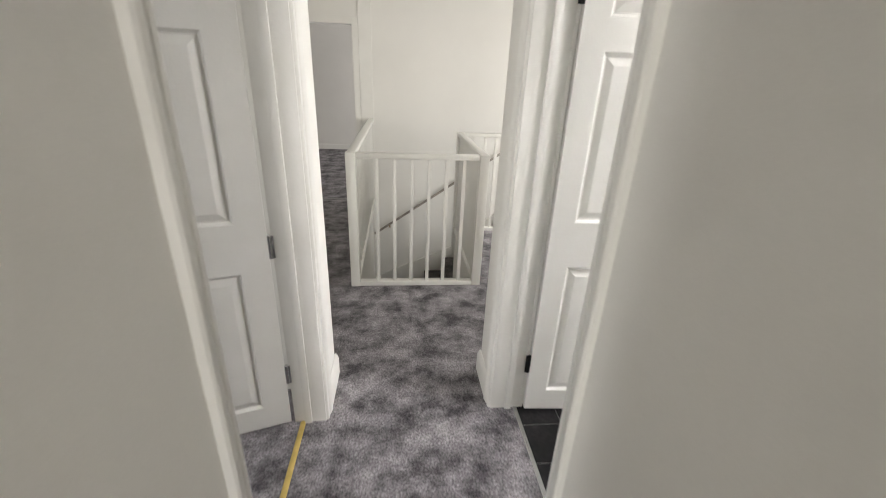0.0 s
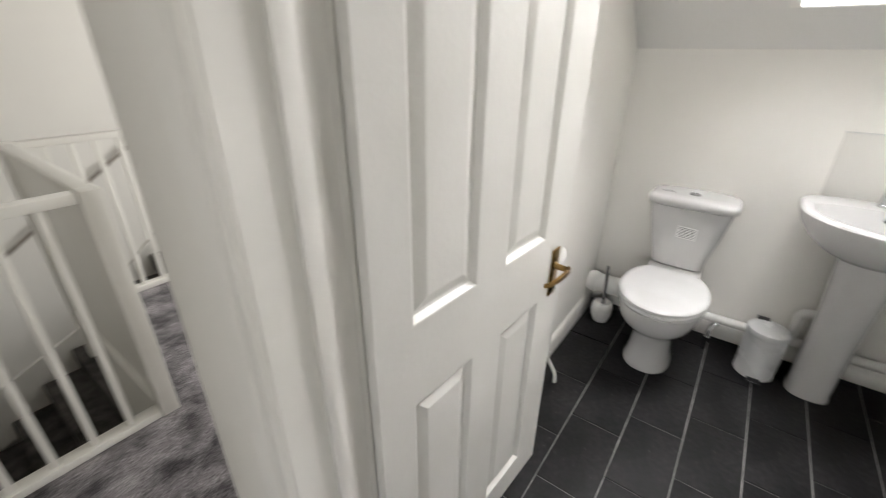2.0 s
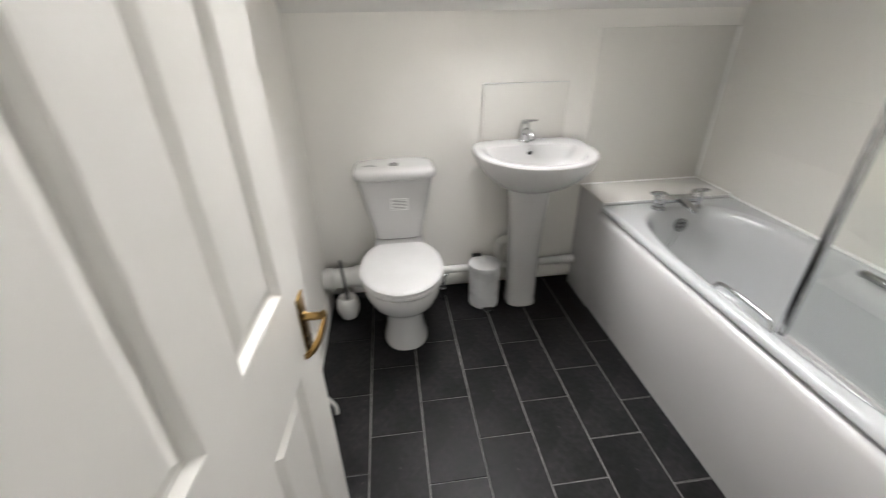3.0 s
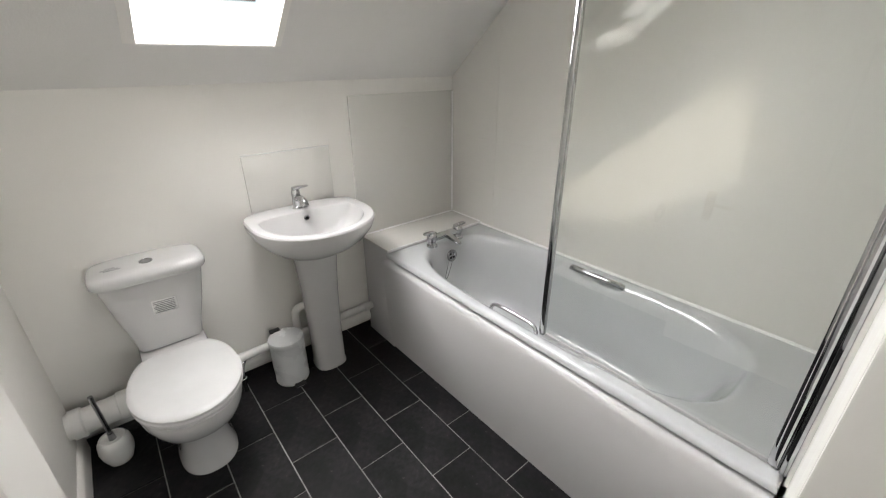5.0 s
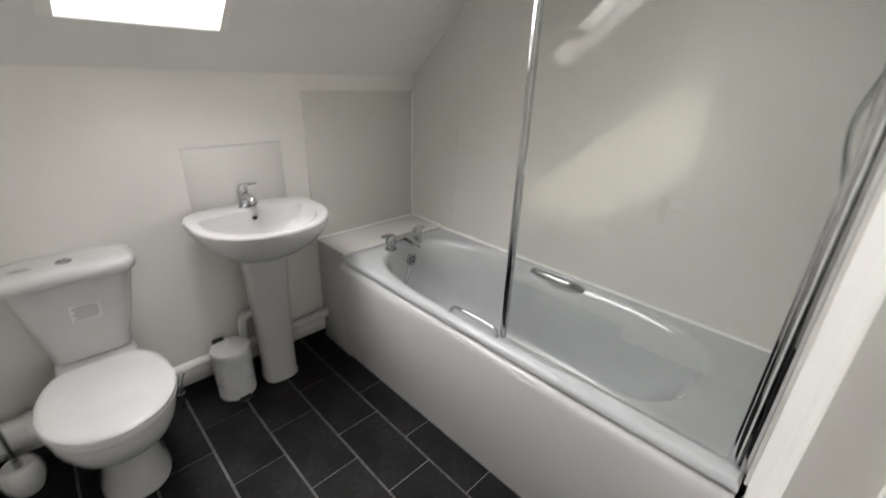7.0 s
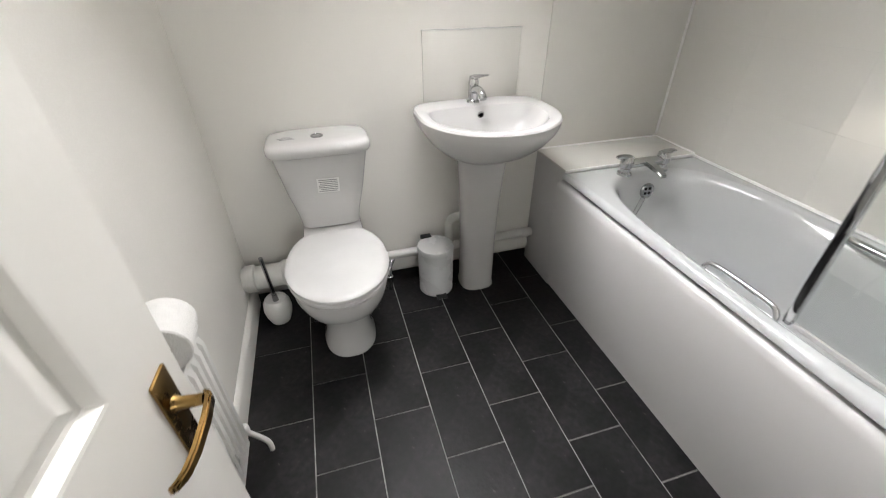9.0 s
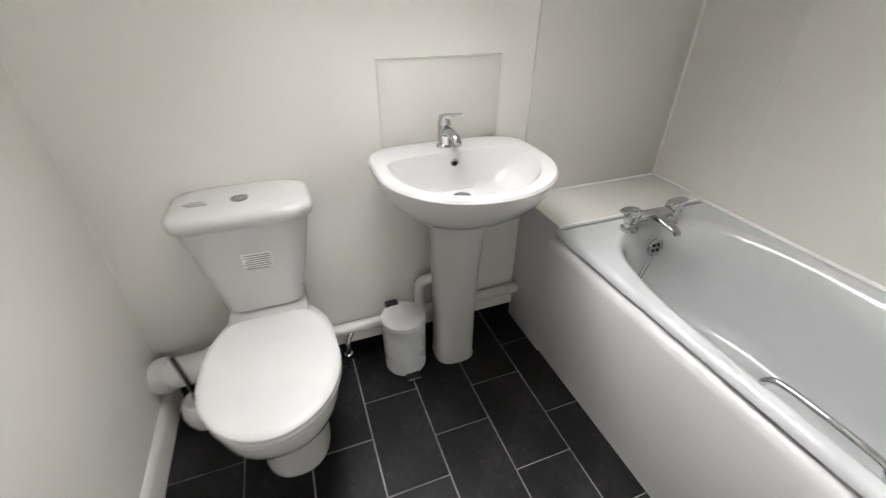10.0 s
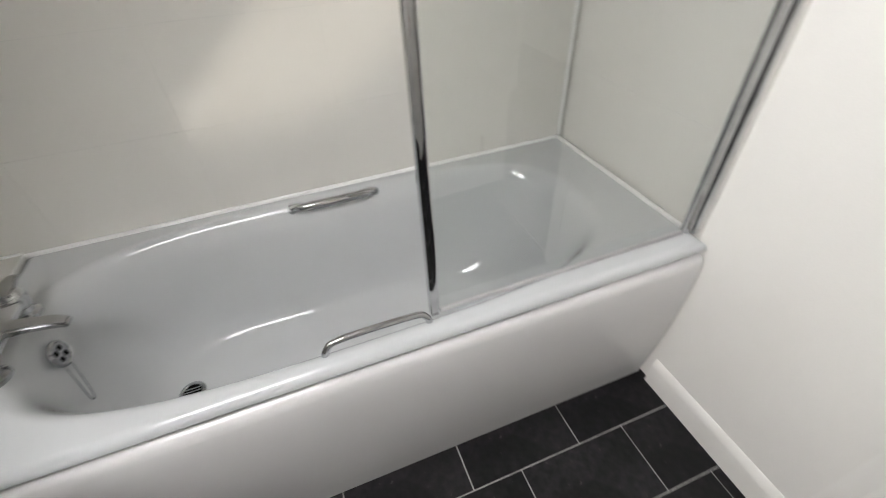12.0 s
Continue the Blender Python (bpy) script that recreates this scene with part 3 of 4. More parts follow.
tube(bm, ((0.36, 6.44, -0.415), (0.39, 6.44, -0.394), (1.368, 6.44, 0.272), (2.3, 6.44, 0.9)), 0.014)
handrail = tagged(part("handrail", bm, TIMBERRAIL), "dark stained handrail on the stairwell wall", "handrail")
for x, z in ((0.55, -0.285), (1.5, 0.36)):
    bm = bmesh.new()
    tube(bm, smooth_path(((x, 6.499, z - 0.06), (x, 6.46, z - 0.05), (x, 6.44, z - 0.015))), 0.007, 8)
    wpart("bracket", bm, BRASS, handrail)
structure("floor_below", boxes((0.2, 4.4, 2.5, 6.6, -2.7, -2.6)), STAIRPILE, "carpet at the foot of the stairs, darkened for shade", "carpet")
structure("wall_below", boxes((0.2, 4.4, 2.5, 2.6, -2.6, -0.3), (0.235, 0.333, 2.6, 4.19, -2.6, -0.3)), WALL, "white wall at the foot of the stairs", "wall")

# light switch and socket
sw = thing("light_switch", "white plastic light switch on the landing wall", "switch", (-0.45, 6.05, 1.32))
bm = boxes((-0.45, -0.442, 6.01, 6.096, 1.28, 1.366), bevel=0.003)
wpart("plate", bm, PLASTIC, sw)
bm = boxes((-0.4425, -0.437, 6.045, 6.061, 1.31, 1.336), bevel=0.002)
wpart("rocker", bm, PLASTIC, sw)
so = thing("wall_socket", "white double socket on the far room wall", "socket", (-1.05, 10.2, 0.4))
bm = boxes((-1.125, -0.975, 10.191, 10.2, 0.37, 0.455), bevel=0.003)
wpart("plate", bm, PLASTIC, so)
for x in (-1.11, -0.995):
    bm = boxes((x, x + 0.012, 10.187, 10.192, 0.43, 0.445), bevel=0.001)
    wpart("rocker", bm, PLASTIC, so)

# ---- bath ----
BX0, BX1 = 1.259, 2.93
BY0, BY1 = YB, 1.735
BZ = 0.607
bath = thing("bathtub", "white acrylic bath with chrome handles, empty", "bathtub", (2.1, 1.4, 0))


def round_rect(x0, x1, y0, y1, z, r, count=96):
    """A rounded rectangle with the points at the angles of an oval, so that both skin together."""
    cx, cy, a, b = (x0 + x1) / 2, (y0 + y1) / 2, (x1 - x0) / 2, (y1 - y0) / 2
    pts = []
    for i in range(count):
        t = 2 * math.pi * i / count
        c, s = math.cos(t), math.sin(t)
        k = max(abs(c), abs(s))
        pts.append(Vector((cx + c / k * a, cy + s / k * b, z)))
    return pts


def tub_ring(cx, a_tap, a_head, b, z, n, waist=0.0, count=96, cy=1.396):
    """Inner ring of the tub: its own half lengths to the tap and the head end, drawn in at the armrests."""
    pts = []
    for i in range(count):
        t = 2 * math.pi * i / count
        c, s = math.cos(t), math.sin(t)
        a = a_tap if c > 0 else a_head
        x = cx + math.copysign(abs(c) ** (2 / n), c) * a
        draw = waist * math.exp(-((x - 2.09) / 0.36) ** 4)
        pts.append(Vector((x, cy + math.copysign(abs(s) ** (2 / n), s) * (b - draw), z)))
    return pts


bm = bmesh.new()
R0 = lambda d, z: round_rect(BX0 + d, BX1 - d, BY0 + d, BY1 - d, z, 24)
rings = [R0(0.016, BZ - 0.028), R0(0.003, BZ - 0.028), R0(0.0, BZ - 0.024), R0(0.001, BZ - 0.015), R0(0.005, BZ - 0.007), R0(0.011, BZ - 0.002), R0(0.018, BZ), R0(0.022, BZ),
         tub_ring(2.12, 0.742, 0.715, 0.3155, BZ + 0.0005, 3.2), tub_ring(2.12, 0.735, 0.706, 0.308, BZ + 0.0005, 3.2), tub_ring(2.12, 0.724, 0.694, 0.297, BZ - 0.003, 3.2),
         tub_ring(2.12, 0.716, 0.684, 0.289, BZ - 0.012, 3.2, 0.001), tub_ring(2.12, 0.711, 0.678, 0.284, BZ - 0.022, 3.1, 0.004), tub_ring(2.12, 0.704, 0.668, 0.278, BZ - 0.04, 3.1, 0.010),
         tub_ring(2.12, 0.698, 0.655, 0.272, BZ - 0.06, 3.1, 0.015), tub_ring(2.12, 0.690, 0.638, 0.267, BZ - 0.09, 3.1, 0.018),
         tub_ring(2.12, 0.682, 0.62, 0.262, BZ - 0.13, 3.0, 0.020), tub_ring(2.12, 0.655, 0.565, 0.246, BZ - 0.22, 3.0, 0.018),
         tub_ring(2.12, 0.625, 0.515, 0.230, BZ - 0.30, 3.0, 0.020), tub_ring(2.12, 0.59, 0.475, 0.212, BZ - 0.345, 2.9, 0.014),
         tub_ring(2.12, 0.545, 0.43, 0.18, BZ - 0.367, 2.8, 0.007), tub_ring(2.12, 0.40, 0.34, 0.12, BZ - 0.374, 2.6), tub_ring(2.12, 0.2, 0.2, 0.05, BZ - 0.376, 2.4)]
loft(bm, rings, cap0=False, cap1=True)
shell = wpart("shell", bm, ACRYLIC, bath)
# front panel, slightly bowed out at the middle height, with a plinth line
bm = bmesh.new()
prof = ((1.700, 0.0), (1.712, 0.003), (1.714, 0.03), (1.721, 0.08), (1.733, 0.18), (1.742, 0.29), (1.747, 0.40), (1.748, 0.49), (1.746, 0.535), (1.742, 0.553), (1.734, 0.562), (1.722, 0.566), (1.714, 0.567), (1.714, BZ - 0.029), (1.690, BZ - 0.029), (1.690, 0.0))
loft(bm, [[Vector((x, y, z)) for y, z in prof] for x in (BX0 + 0.002, 2.9, BX1 + 0.014)])
wpart("front_panel", bm, PANEL, bath, "white bowed bath panel")
for x0, x1, y, z in ((1.962, 2.248, 1.110, 0.600),):
    bm = bmesh.new()
    tube(bm, smooth_path(((x0 + 0.012, y, z - 0.012), (x0 + 0.03, y + 0.014, z + 0.002), (x0 + 0.07, y + 0.03, z + 0.008), (x1 - 0.07, y + 0.03, z + 0.008), (x1 - 0.03, y + 0.014, z + 0.002), (x1 - 0.012, y, z - 0.012))), 0.0135)
    for x in (x0 + 0.012, x1 - 0.012):
        lathe(bm, ((0.022, 0), (0.021, 0.006), (0.012, 0.012), (0.004, 0.014)), count=20, m=Matrix.Translation((x, y - 0.012, z - 0.014)) @ Matrix.Rotation(radians(-55), 4, "X"))
    wpart("grab_handle", bm, CHROME, bath, "chrome grab handle")
bm = bmesh.new()
tube(bm, smooth_path(((2.22, 1.696, BZ - 0.012), (2.213, 1.693, BZ + 0.012), (2.18, 1.69, BZ + 0.026), (2.03, 1.69, BZ + 0.026), (2.0, 1.693, BZ + 0.014), (1.994, 1.696, BZ - 0.012))), 0.0075)
wpart("grab_handle", bm, CHROME, bath, "chrome grab handle")
# overflow and drain
bm = bmesh.new()
OM = Matrix.Translation((2.803, 1.395, 0.535)) @ Matrix.Rotation(radians(-83), 4, "Y")
lathe(bm, ((0.034, 0), (0.034, 0.004), (0.029, 0.008), (0.026, 0.005), (0.0, 0.005)), count=28, m=OM, cap1=False)
ovf = wpart("overflow", bm, DCHROME, bath, "chrome overflow rose")
for k in range(4):
    bm = bmesh.new()
    a = k * math.pi / 2 + 0.78
    box(bm, -0.0055, 0.0055, -0.0055, 0.0055, 0.005, 0.0064, m=OM @ Matrix.Translation((0.014 * math.cos(a), 0.014 * math.sin(a), 0)))
    wpart("overflow_hole", bm, HOLE, ovf, smooth=False)
bm = bmesh.new()
lathe(bm, ((0.036, 0), (0.035, 0.004), (0.028, 0.006), (0.024, 0.002), (0.0, 0.002)), (2.637, 1.384, BZ - 0.3675), count=28, cap1=False)
drain = wpart("drain", bm, CHROME, bath, "chrome plug hole")
bm = bmesh.new()
lathe(bm, ((0.025, 0.0022), (0.0245, 0.0040), (0.0, 0.0040)), (2.637, 1.384, BZ - 0.3675), count=20, cap1=False)
wpart("drain_hole", bm, HOLE, drain)
bm = bmesh.new()
tube(bm, smooth_path(((2.794, 1.398, 0.506), (2.784, 1.424, 0.462), (2.776, 1.450, 0.425), (2.776, 1.462, 0.432), (2.786, 1.440, 0.480), (2.795, 1.420, 0.515))), 0.0017, 8)
wpart("plug_chain", bm, DCHROME, bath, "thin looped plug chain")
# drain grid
for k in (-0.010, 0.0, 0.010):
    bm = boxes((2.637 - 0.023, 2.637 + 0.023, 1.384 + k - 0.0018, 1.384 + k + 0.0018, BZ - 0.3637, BZ - 0.3622))
    wpart("grid_bar", bm, CHROME, drain, smooth=False)
# tiled shelf at the tap end
shelf = structure("bath_shelf", boxes((BX1 + 0.002, XF - 0.001, BY0 + 0.001, 1.718, 0.0, BZ + 0.003), bevel=0.004), PANEL, "white boxed-in shelf between bath and wall", "boxing", smooth=True)
bm = boxes((BX1 - 0.003, XF - 0.012, BY0 + 0.014, 1.728, BZ + 0.003, BZ + 0.012), bevel=0.002)
top = thing("shelf_top", "glossy pale tiled top of the bath shelf", "shelf top", (3.05, 1.38, BZ + 0.003))
wpart("tile", bm, WTILE, top)
wpart("edge_trim", boxes((BX1 - 0.0085, BX1 - 0.0035, BY0 + 0.014, 1.728, BZ + 0.0005, BZ + 0.0125), bevel=0.001), SILICONE, top, "white plastic edge trim")
# sealant lines
bm = bmesh.new()
tube(bm, ((BX0 + 0.012, BY0 + 0.013, BZ + 0.002), (BX1, BY0 + 0.013, BZ + 0.002)), 0.0075, 8)
tube(bm, ((BX0 + 0.014, BY0 + 0.01, BZ + 0.002), (BX0 + 0.014, 1.66, BZ + 0.002)), 0.0075, 8)
tube(bm, ((BX1, BY0 + 0.014, BZ + 0.012), (XF - 0.014, BY0 + 0.014, BZ + 0.012), (XF - 0.014, 1.725, BZ + 0.012)), 0.0055, 8)
tube(bm, ((XF - 0.013, BY0 + 0.013, BZ + 0.02), (XF - 0.013, BY0 + 0.013, 1.345)), 0.0055, 8)
tube(bm, ((BX0 + 0.012, BY0 + 0.013, BZ + 0.01), (BX0 + 0.012, BY0 + 0.013, 2.2)), 0.0055, 8)
tagged(part("sealant", bm, SILICONE), "white silicone bead round the bath and tile corners", "sealant")

# bath mixer tap
tap = thing("bath_tap", "chrome bath filler tap with two lever handles", "tap", (2.85, 1.41, BZ))
bm = bmesh.new()
tube(bm, smooth_path(((2.842, 1.315, BZ + 0.042), (2.84, 1.36, BZ + 0.046), (2.84, 1.46, BZ + 0.046), (2.842, 1.505, BZ + 0.042))), 0.020)
for y in (1.32, 1.50):
    lathe(bm, ((0.030, 0), (0.029, 0.009), (0.021, 0.015), (0.021, 0.028), (0.0265, 0.034), (0.028, 0.050), (0.0265, 0.064), (0.021, 0.074), (0.008, 0.078)), (2.842, y, BZ + 0.001), 24)
wpart("tap_body", bm, CHROME, tap)
bm = bmesh.new()
t = bmesh.new()
loft(t, [[Vector((x, 1.41 + yy * w, BZ + z + zz * h)) for yy, zz in ((-1, -1), (1, -1), (1, 1), (-1, 1))] for x, w, z, h in ((2.845, 0.020, 0.048, 0.012), (2.80, 0.019, 0.046, 0.009), (2.745, 0.017, 0.036, 0.008), (2.722, 0.015, 0.026, 0.007))])
bmesh.ops.bevel(t, geom=t.edges[:], offset=0.004, segments=2, affect="EDGES")
join(bm, t)
wpart("spout", bm, CHROME, tap)
for y, s in ((1.32, -1), (1.50, 1)):
    bm = bmesh.new()
    t = bmesh.new()
    loft(t, [[Vector((2.842 + xx * w, y + s * o, BZ + z + zz * 0.005)) for xx, zz in ((-1, -1), (1, -1), (1, 1), (-1, 1))] for o, w, z in ((-0.020, 0.016, 0.074), (0.008, 0.019, 0.078), (0.034, 0.014, 0.081), (0.054, 0.009, 0.079))])
    bmesh.ops.bevel(t, geom=t.edges[:], offset=0.002, segments=2, affect="EDGES")
    join(bm, t)
    lathe(bm, ((0.024, 0.060), (0.026, 0.068), (0.021, 0.079), (0.004, 0.082)), (2.842, y, BZ), 20)
    wpart("tap_lever", bm, CHROME, tap)

# ---- shower screen ----
SY = 1.678
SX0, SX1, STOP = 1.273, 1.985, 2.02
screen = thing("shower_screen", "hinged clear glass bath screen with chrome edge profiles", "shower screen", (SX0, SY, BZ))
bm = boxes((SX0 + 0.02, SX1 - 0.01, SY - 0.003, SY + 0.003, BZ + 0.012, STOP))
pg = wpart("glass_pane", bm, GLASS, screen, "clear toughened glass", smooth=False)
pg.visible_shadow = False
bm = bmesh.new()
box(bm, XD1 + 0.010, SX0 + 0.0, SY - 0.019, SY + 0.019, BZ + 0.002, STOP + 0.02, bevel=0.003)
wpart("wall_profile", bm, CHROME, screen, "chrome wall channel")
bm = bmesh.new()
tube(bm, ((SX0 + 0.011, SY, BZ + 0.006), (SX0 + 0.011, SY, STOP + 0.01)), 0.0125, 16)
box(bm, SX0 + 0.016, SX0 + 0.027, SY - 0.009, SY + 0.009, BZ + 0.008, STOP + 0.004, bevel=0.003)
wpart("hinge_profile", bm, CHROME, screen, "chrome hinge profile")
bm = bmesh.new()
box(bm, SX1 - 0.018, SX1 + 0.003, SY - 0.011, SY + 0.011, BZ + 0.010, STOP + 0.004, bevel=0.005)
wpart("edge_profile", bm, CHROME, screen, "chrome edge profile")
bm = boxes((SX1 - 0.016, SX1 + 0.001, SY - 0.009, SY + 0.009, BZ + 0.001, BZ + 0.018), bevel=0.002)
wpart("foot", bm, DCHROME, screen, "dark metal end cap")
bm = boxes((SX0 + 0.02, SX1 - 0.02, SY - 0.005, SY + 0.005, BZ + 0.001, BZ + 0.014), bevel=0.002)
wpart("bottom_seal", bm, GREYP, screen, "pale bottom seal")

# ---- shower ----
shower = thing("electric_shower", "white electric shower unit with round knobs", "shower", (XD1 + 0.01, 1.4, 1.6))
bm = boxes((XD1 + 0.010, XD1 + 0.072, 1.29, 1.52, 1.58, 1.95), bevel=0.012)
wpart("case", bm, PLASTIC, shower)
for z in (1.755, 1.85):
    bm = bmesh.new()
    lathe(bm, ((0.036, 0), (0.037, 0.022), (0.031, 0.033), (0.026, 0.034), (0.0, 0.035)), count=28, m=Matrix.Translation((XD1 + 0.071, 1.405, z)) @ Matrix.Rotation(radians(90), 4, "Y"), cap1=False)
    wpart("knob", bm, GREYP, shower, "pale grey round knob")
riser = thing("shower_kit", "chrome handset on a riser rail with a flexible hose", "shower", (XD1 + 0.04, 1.2, 1.3))
bm = bmesh.new()
tube(bm, ((XD1 + 0.05, 1.21, 1.45), (XD1 + 0.05, 1.21, 2.2)), 0.0095)
for z in (1.46, 2.18):
    tube(bm, ((XD1 + 0.011, 1.21, z), (XD1 + 0.05, 1.21, z)), 0.012)
wpart("riser_rail", bm, CHROME, riser)
bm = bmesh.new()
HM = Matrix.Translation((XD1 + 0.355, 1.31, 1.965)) @ Matrix.Rotation(radians(-14), 4, "Y")
loft(bm, [[HM @ Vector((0.65 * w * math.cos(2 * math.pi * k / 28), 1.1 * w * math.sin(2 * math.pi * k / 28), z)) for k in range(28)]
          for z, w in ((-0.115, 0.004), (-0.113, 0.018), (-0.104, 0.032), (-0.085, 0.043), (-0.05, 0.048), (0.0, 0.047), (0.06, 0.040), (0.12, 0.029), (0.17, 0.02), (0.2, 0.014))])
tube(bm, smooth_path((HM @ Vector((0, 0, 0.195)), HM @ Vector((-0.03, 0, 0.23)), (XD1 + 0.2, 1.27, 2.20), (XD1 + 0.07, 1.215, 2.14))), 0.013)
handset = wpart("handset", bm, SHOWERM, riser, "dark chrome handset")
for k in range(7):
    bm = bmesh.new()
    a = 2 * math.pi * k / 6
    q = (0.0, -0.112) if k == 6 else (0.022 * math.cos(a), -0.103)
    lathe(bm, ((0.0028, 0), (0.0026, 0.003), (0.001, 0.004)), count=8, m=HM @ Matrix.Translation((0.7 * q[0], 0.026 * math.sin(a) if k < 6 else 0.0, q[1])) @ Matrix.Rotation(math.pi, 4, "X"))
    wpart("nozzle", bm, GREYP, handset)
bm = bmesh.new()
tube(bm, smooth_path(((XD1 + 0.045, 1.40, 1.578), (XD1 + 0.058, 1.40, 1.48), (XD1 + 0.078, 1.38, 1.37), (XD1 + 0.062, 1.35, 1.27), (XD1 + 0.05, 1.30, 1.22), (XD1 + 0.045, 1.25, 1.29), (XD1 + 0.062, 1.228, 1.5), (XD1 + 0.066, 1.225, 1.8), (XD1 + 0.07, 1.215, 2.12)), 10), 0.0075, 10)
wpart("hose", bm, CHROME, riser, "silver flexible hose")

# ---- basin ----
basin = thing("wash_basin", "white ceramic basin on a full pedestal", "wash basin", (3.05, 2.045, 0))
BCY, BRZ = 2.066, 0.874


def basin_ring(scale_y, front, back, z, n=64, pw=2.08):
    """D-shaped outline: straight at the wall, swept round in front."""
    pts = []
    for i in range(n):
        t = 2 * math.pi * i / n
        c, s = math.cos(t), math.sin(t)
        if c >= 0:
            x = back * abs(c) ** 0.34
            y = scale_y * abs(s) ** 0.62 * (1 - 0.08 * (1 - abs(s)))
        else:
            x = -front * abs(c) ** (2 / pw)
            y = scale_y * abs(s) ** (2 / pw)
        pts.append(Vector((2.985 + x, BCY + math.copysign(y, s), z)))
    return pts


bm = bmesh.new()
rings = [basin_ring(0.085, 0.05, 0.205, 0.685), basin_ring(0.125, 0.10, 0.207, 0.70), basin_ring(0.185, 0.165, 0.209, 0.735), basin_ring(0.233, 0.222, 0.210, 0.78), basin_ring(0.263, 0.257, 0.211, 0.825),
         basin_ring(0.271, 0.268, 0.212, 0.852), basin_ring(0.271, 0.270, 0.212, BRZ - 0.007), basin_ring(0.265, 0.264, 0.210, BRZ),
         basin_ring(0.236, 0.236, 0.118, BRZ + 0.001), basin_ring(0.223, 0.222, 0.105, BRZ - 0.005), basin_ring(0.216, 0.214, 0.099, BRZ - 0.02),
         basin_ring(0.194, 0.188, 0.088, BRZ - 0.062), basin_ring(0.155, 0.145, 0.07, BRZ - 0.098), basin_ring(0.11, 0.09, 0.055, BRZ - 0.116), basin_ring(0.035, 0.03, 0.035, BRZ - 0.120)]
loft(bm, rings, cap0=True, cap1=True)
wpart("bowl", bm, CERAMIC, basin)
bm = bmesh.new()


def ped(hw, front, z):
    return [Vector((3.065 + (front if c < 0 else 0.10) * (math.copysign(abs(c) ** 0.75, c)), BCY - 0.012 + hw * math.copysign(abs(s) ** 0.75, s), z)) for c, s in ((math.cos(2 * math.pi * i / 32), math.sin(2 * math.pi * i / 32)) for i in range(32))]


loft(bm, [ped(0.083, 0.075, 0.0), ped(0.083, 0.076, 0.012), ped(0.078, 0.071, 0.03), ped(0.079, 0.072, 0.25), ped(0.085, 0.079, 0.45), ped(0.095, 0.09, 0.6), ped(0.102, 0.098, 0.67), ped(0.103, 0.10, 0.705)])
wpart("pedestal", bm, CERAMIC, basin)
bm = bmesh.new()
lathe(bm, ((0.014, 0), (0.0135, 0.003), (0.009, 0.004), (0.008, 0.001), (0, 0.001)), count=20, m=Matrix.Translation((3.076, BCY - 0.004, 0.838)) @ Matrix.Rotation(radians(-105), 4, "Y"), cap1=False)
o2 = wpart("overflow", bm, CHROME, basin, "chrome ringed overflow hole")
bm = bmesh.new()
lathe(bm, ((0.0095, 0.0012), (0.0095, 0.0036), (0, 0.0037)), count=16, m=Matrix.Translation((3.076, BCY - 0.004, 0.838)) @ Matrix.Rotation(radians(-105), 4, "Y"), cap1=False)
wpart("overflow_hole", bm, HOLE, o2)
bm = bmesh.new()
lathe(bm, ((0.03, 0), (0.029, 0.003), (0.022, 0.003), (0.021, 0.001), (0.019, 0.001), (0.0175, 0.0062), (0.012, 0.0078), (0.0, 0.008)), (2.995, BCY, BRZ - 0.120), 24, cap1=False)
bwaste = wpart("waste", bm, DCHROME, basin, "chrome basin waste")
bm = bmesh.new()
lathe(bm, ((0.0225, 0.0020), (0.0225, 0.0034), (0.0, 0.0036)), (2.995, BCY, BRZ - 0.120), 24, cap1=False)
wpart("waste_hole", bm, HOLE, bwaste)
btap = thing("basin_tap", "small chrome single-lever mixer tap on the basin", "tap", (3.125, BCY + 0.01, BRZ))
bm = bmesh.new()
lathe(bm, ((0.026, 0), (0.025, 0.006), (0.021, 0.01), (0.02, 0.06), (0.021, 0.075), (0.018, 0.088), (0.006, 0.094)), (3.135, BCY + 0.01, BRZ + 0.001), 24)
wpart("tap_body", bm, CHROME, btap)
bm = bmesh.new()
tube(bm, smooth_path(((3.13, BCY + 0.01, BRZ + 0.045), (3.095, BCY + 0.008, BRZ + 0.058), (3.055, BCY + 0.006, BRZ + 0.052), (3.035, BCY + 0.004, BRZ + 0.032))), [0.015] * 18 + [0.013])
wpart("spout", bm, CHROME, btap)
bm = bmesh.new()
t = bmesh.new()
loft(t, [[Vector((3.135 + 0.45 * o + yy * w, BCY + 0.01 + 0.9 * o, BRZ + z + zz * h)) for yy, zz in ((1, -1), (-1, -1), (-1, 1), (1, 1))] for o, w, z, h in ((0.014, 0.012, 0.092, 0.006), (-0.01, 0.015, 0.098, 0.006), (-0.035, 0.011, 0.102, 0.0035), (-0.058, 0.008, 0.105, 0.0025))])
bmesh.ops.bevel(t, geom=t.edges[:], offset=0.002, segments=2, affect="EDGES")
join(bm, t)
wpart("tap_lever", bm, CHROME, btap)
spl = thing("splashback", "pale grey glossy tile splashback above the basin", "splashback", (XF, 2.06, 0.87))
bm = boxes((XF - 0.009, XF - 0.0005, 1.86, 2.268, 0.872, 1.13), bevel=0.0015)
wpart("tile", bm, WTILE, spl)
bm = boxes((XF - 0.011, XF - 0.0005, 1.858, 2.270, 1.1302, 1.134), bevel=0.001)
wpart("trim_strip", bm, SEATP, spl, "white edge trim")

# ---- toilet ----
TY = 2.705
toilet = thing("toilet", "white close-coupled toilet with the lid down", "toilet", (2.9, TY, 0))


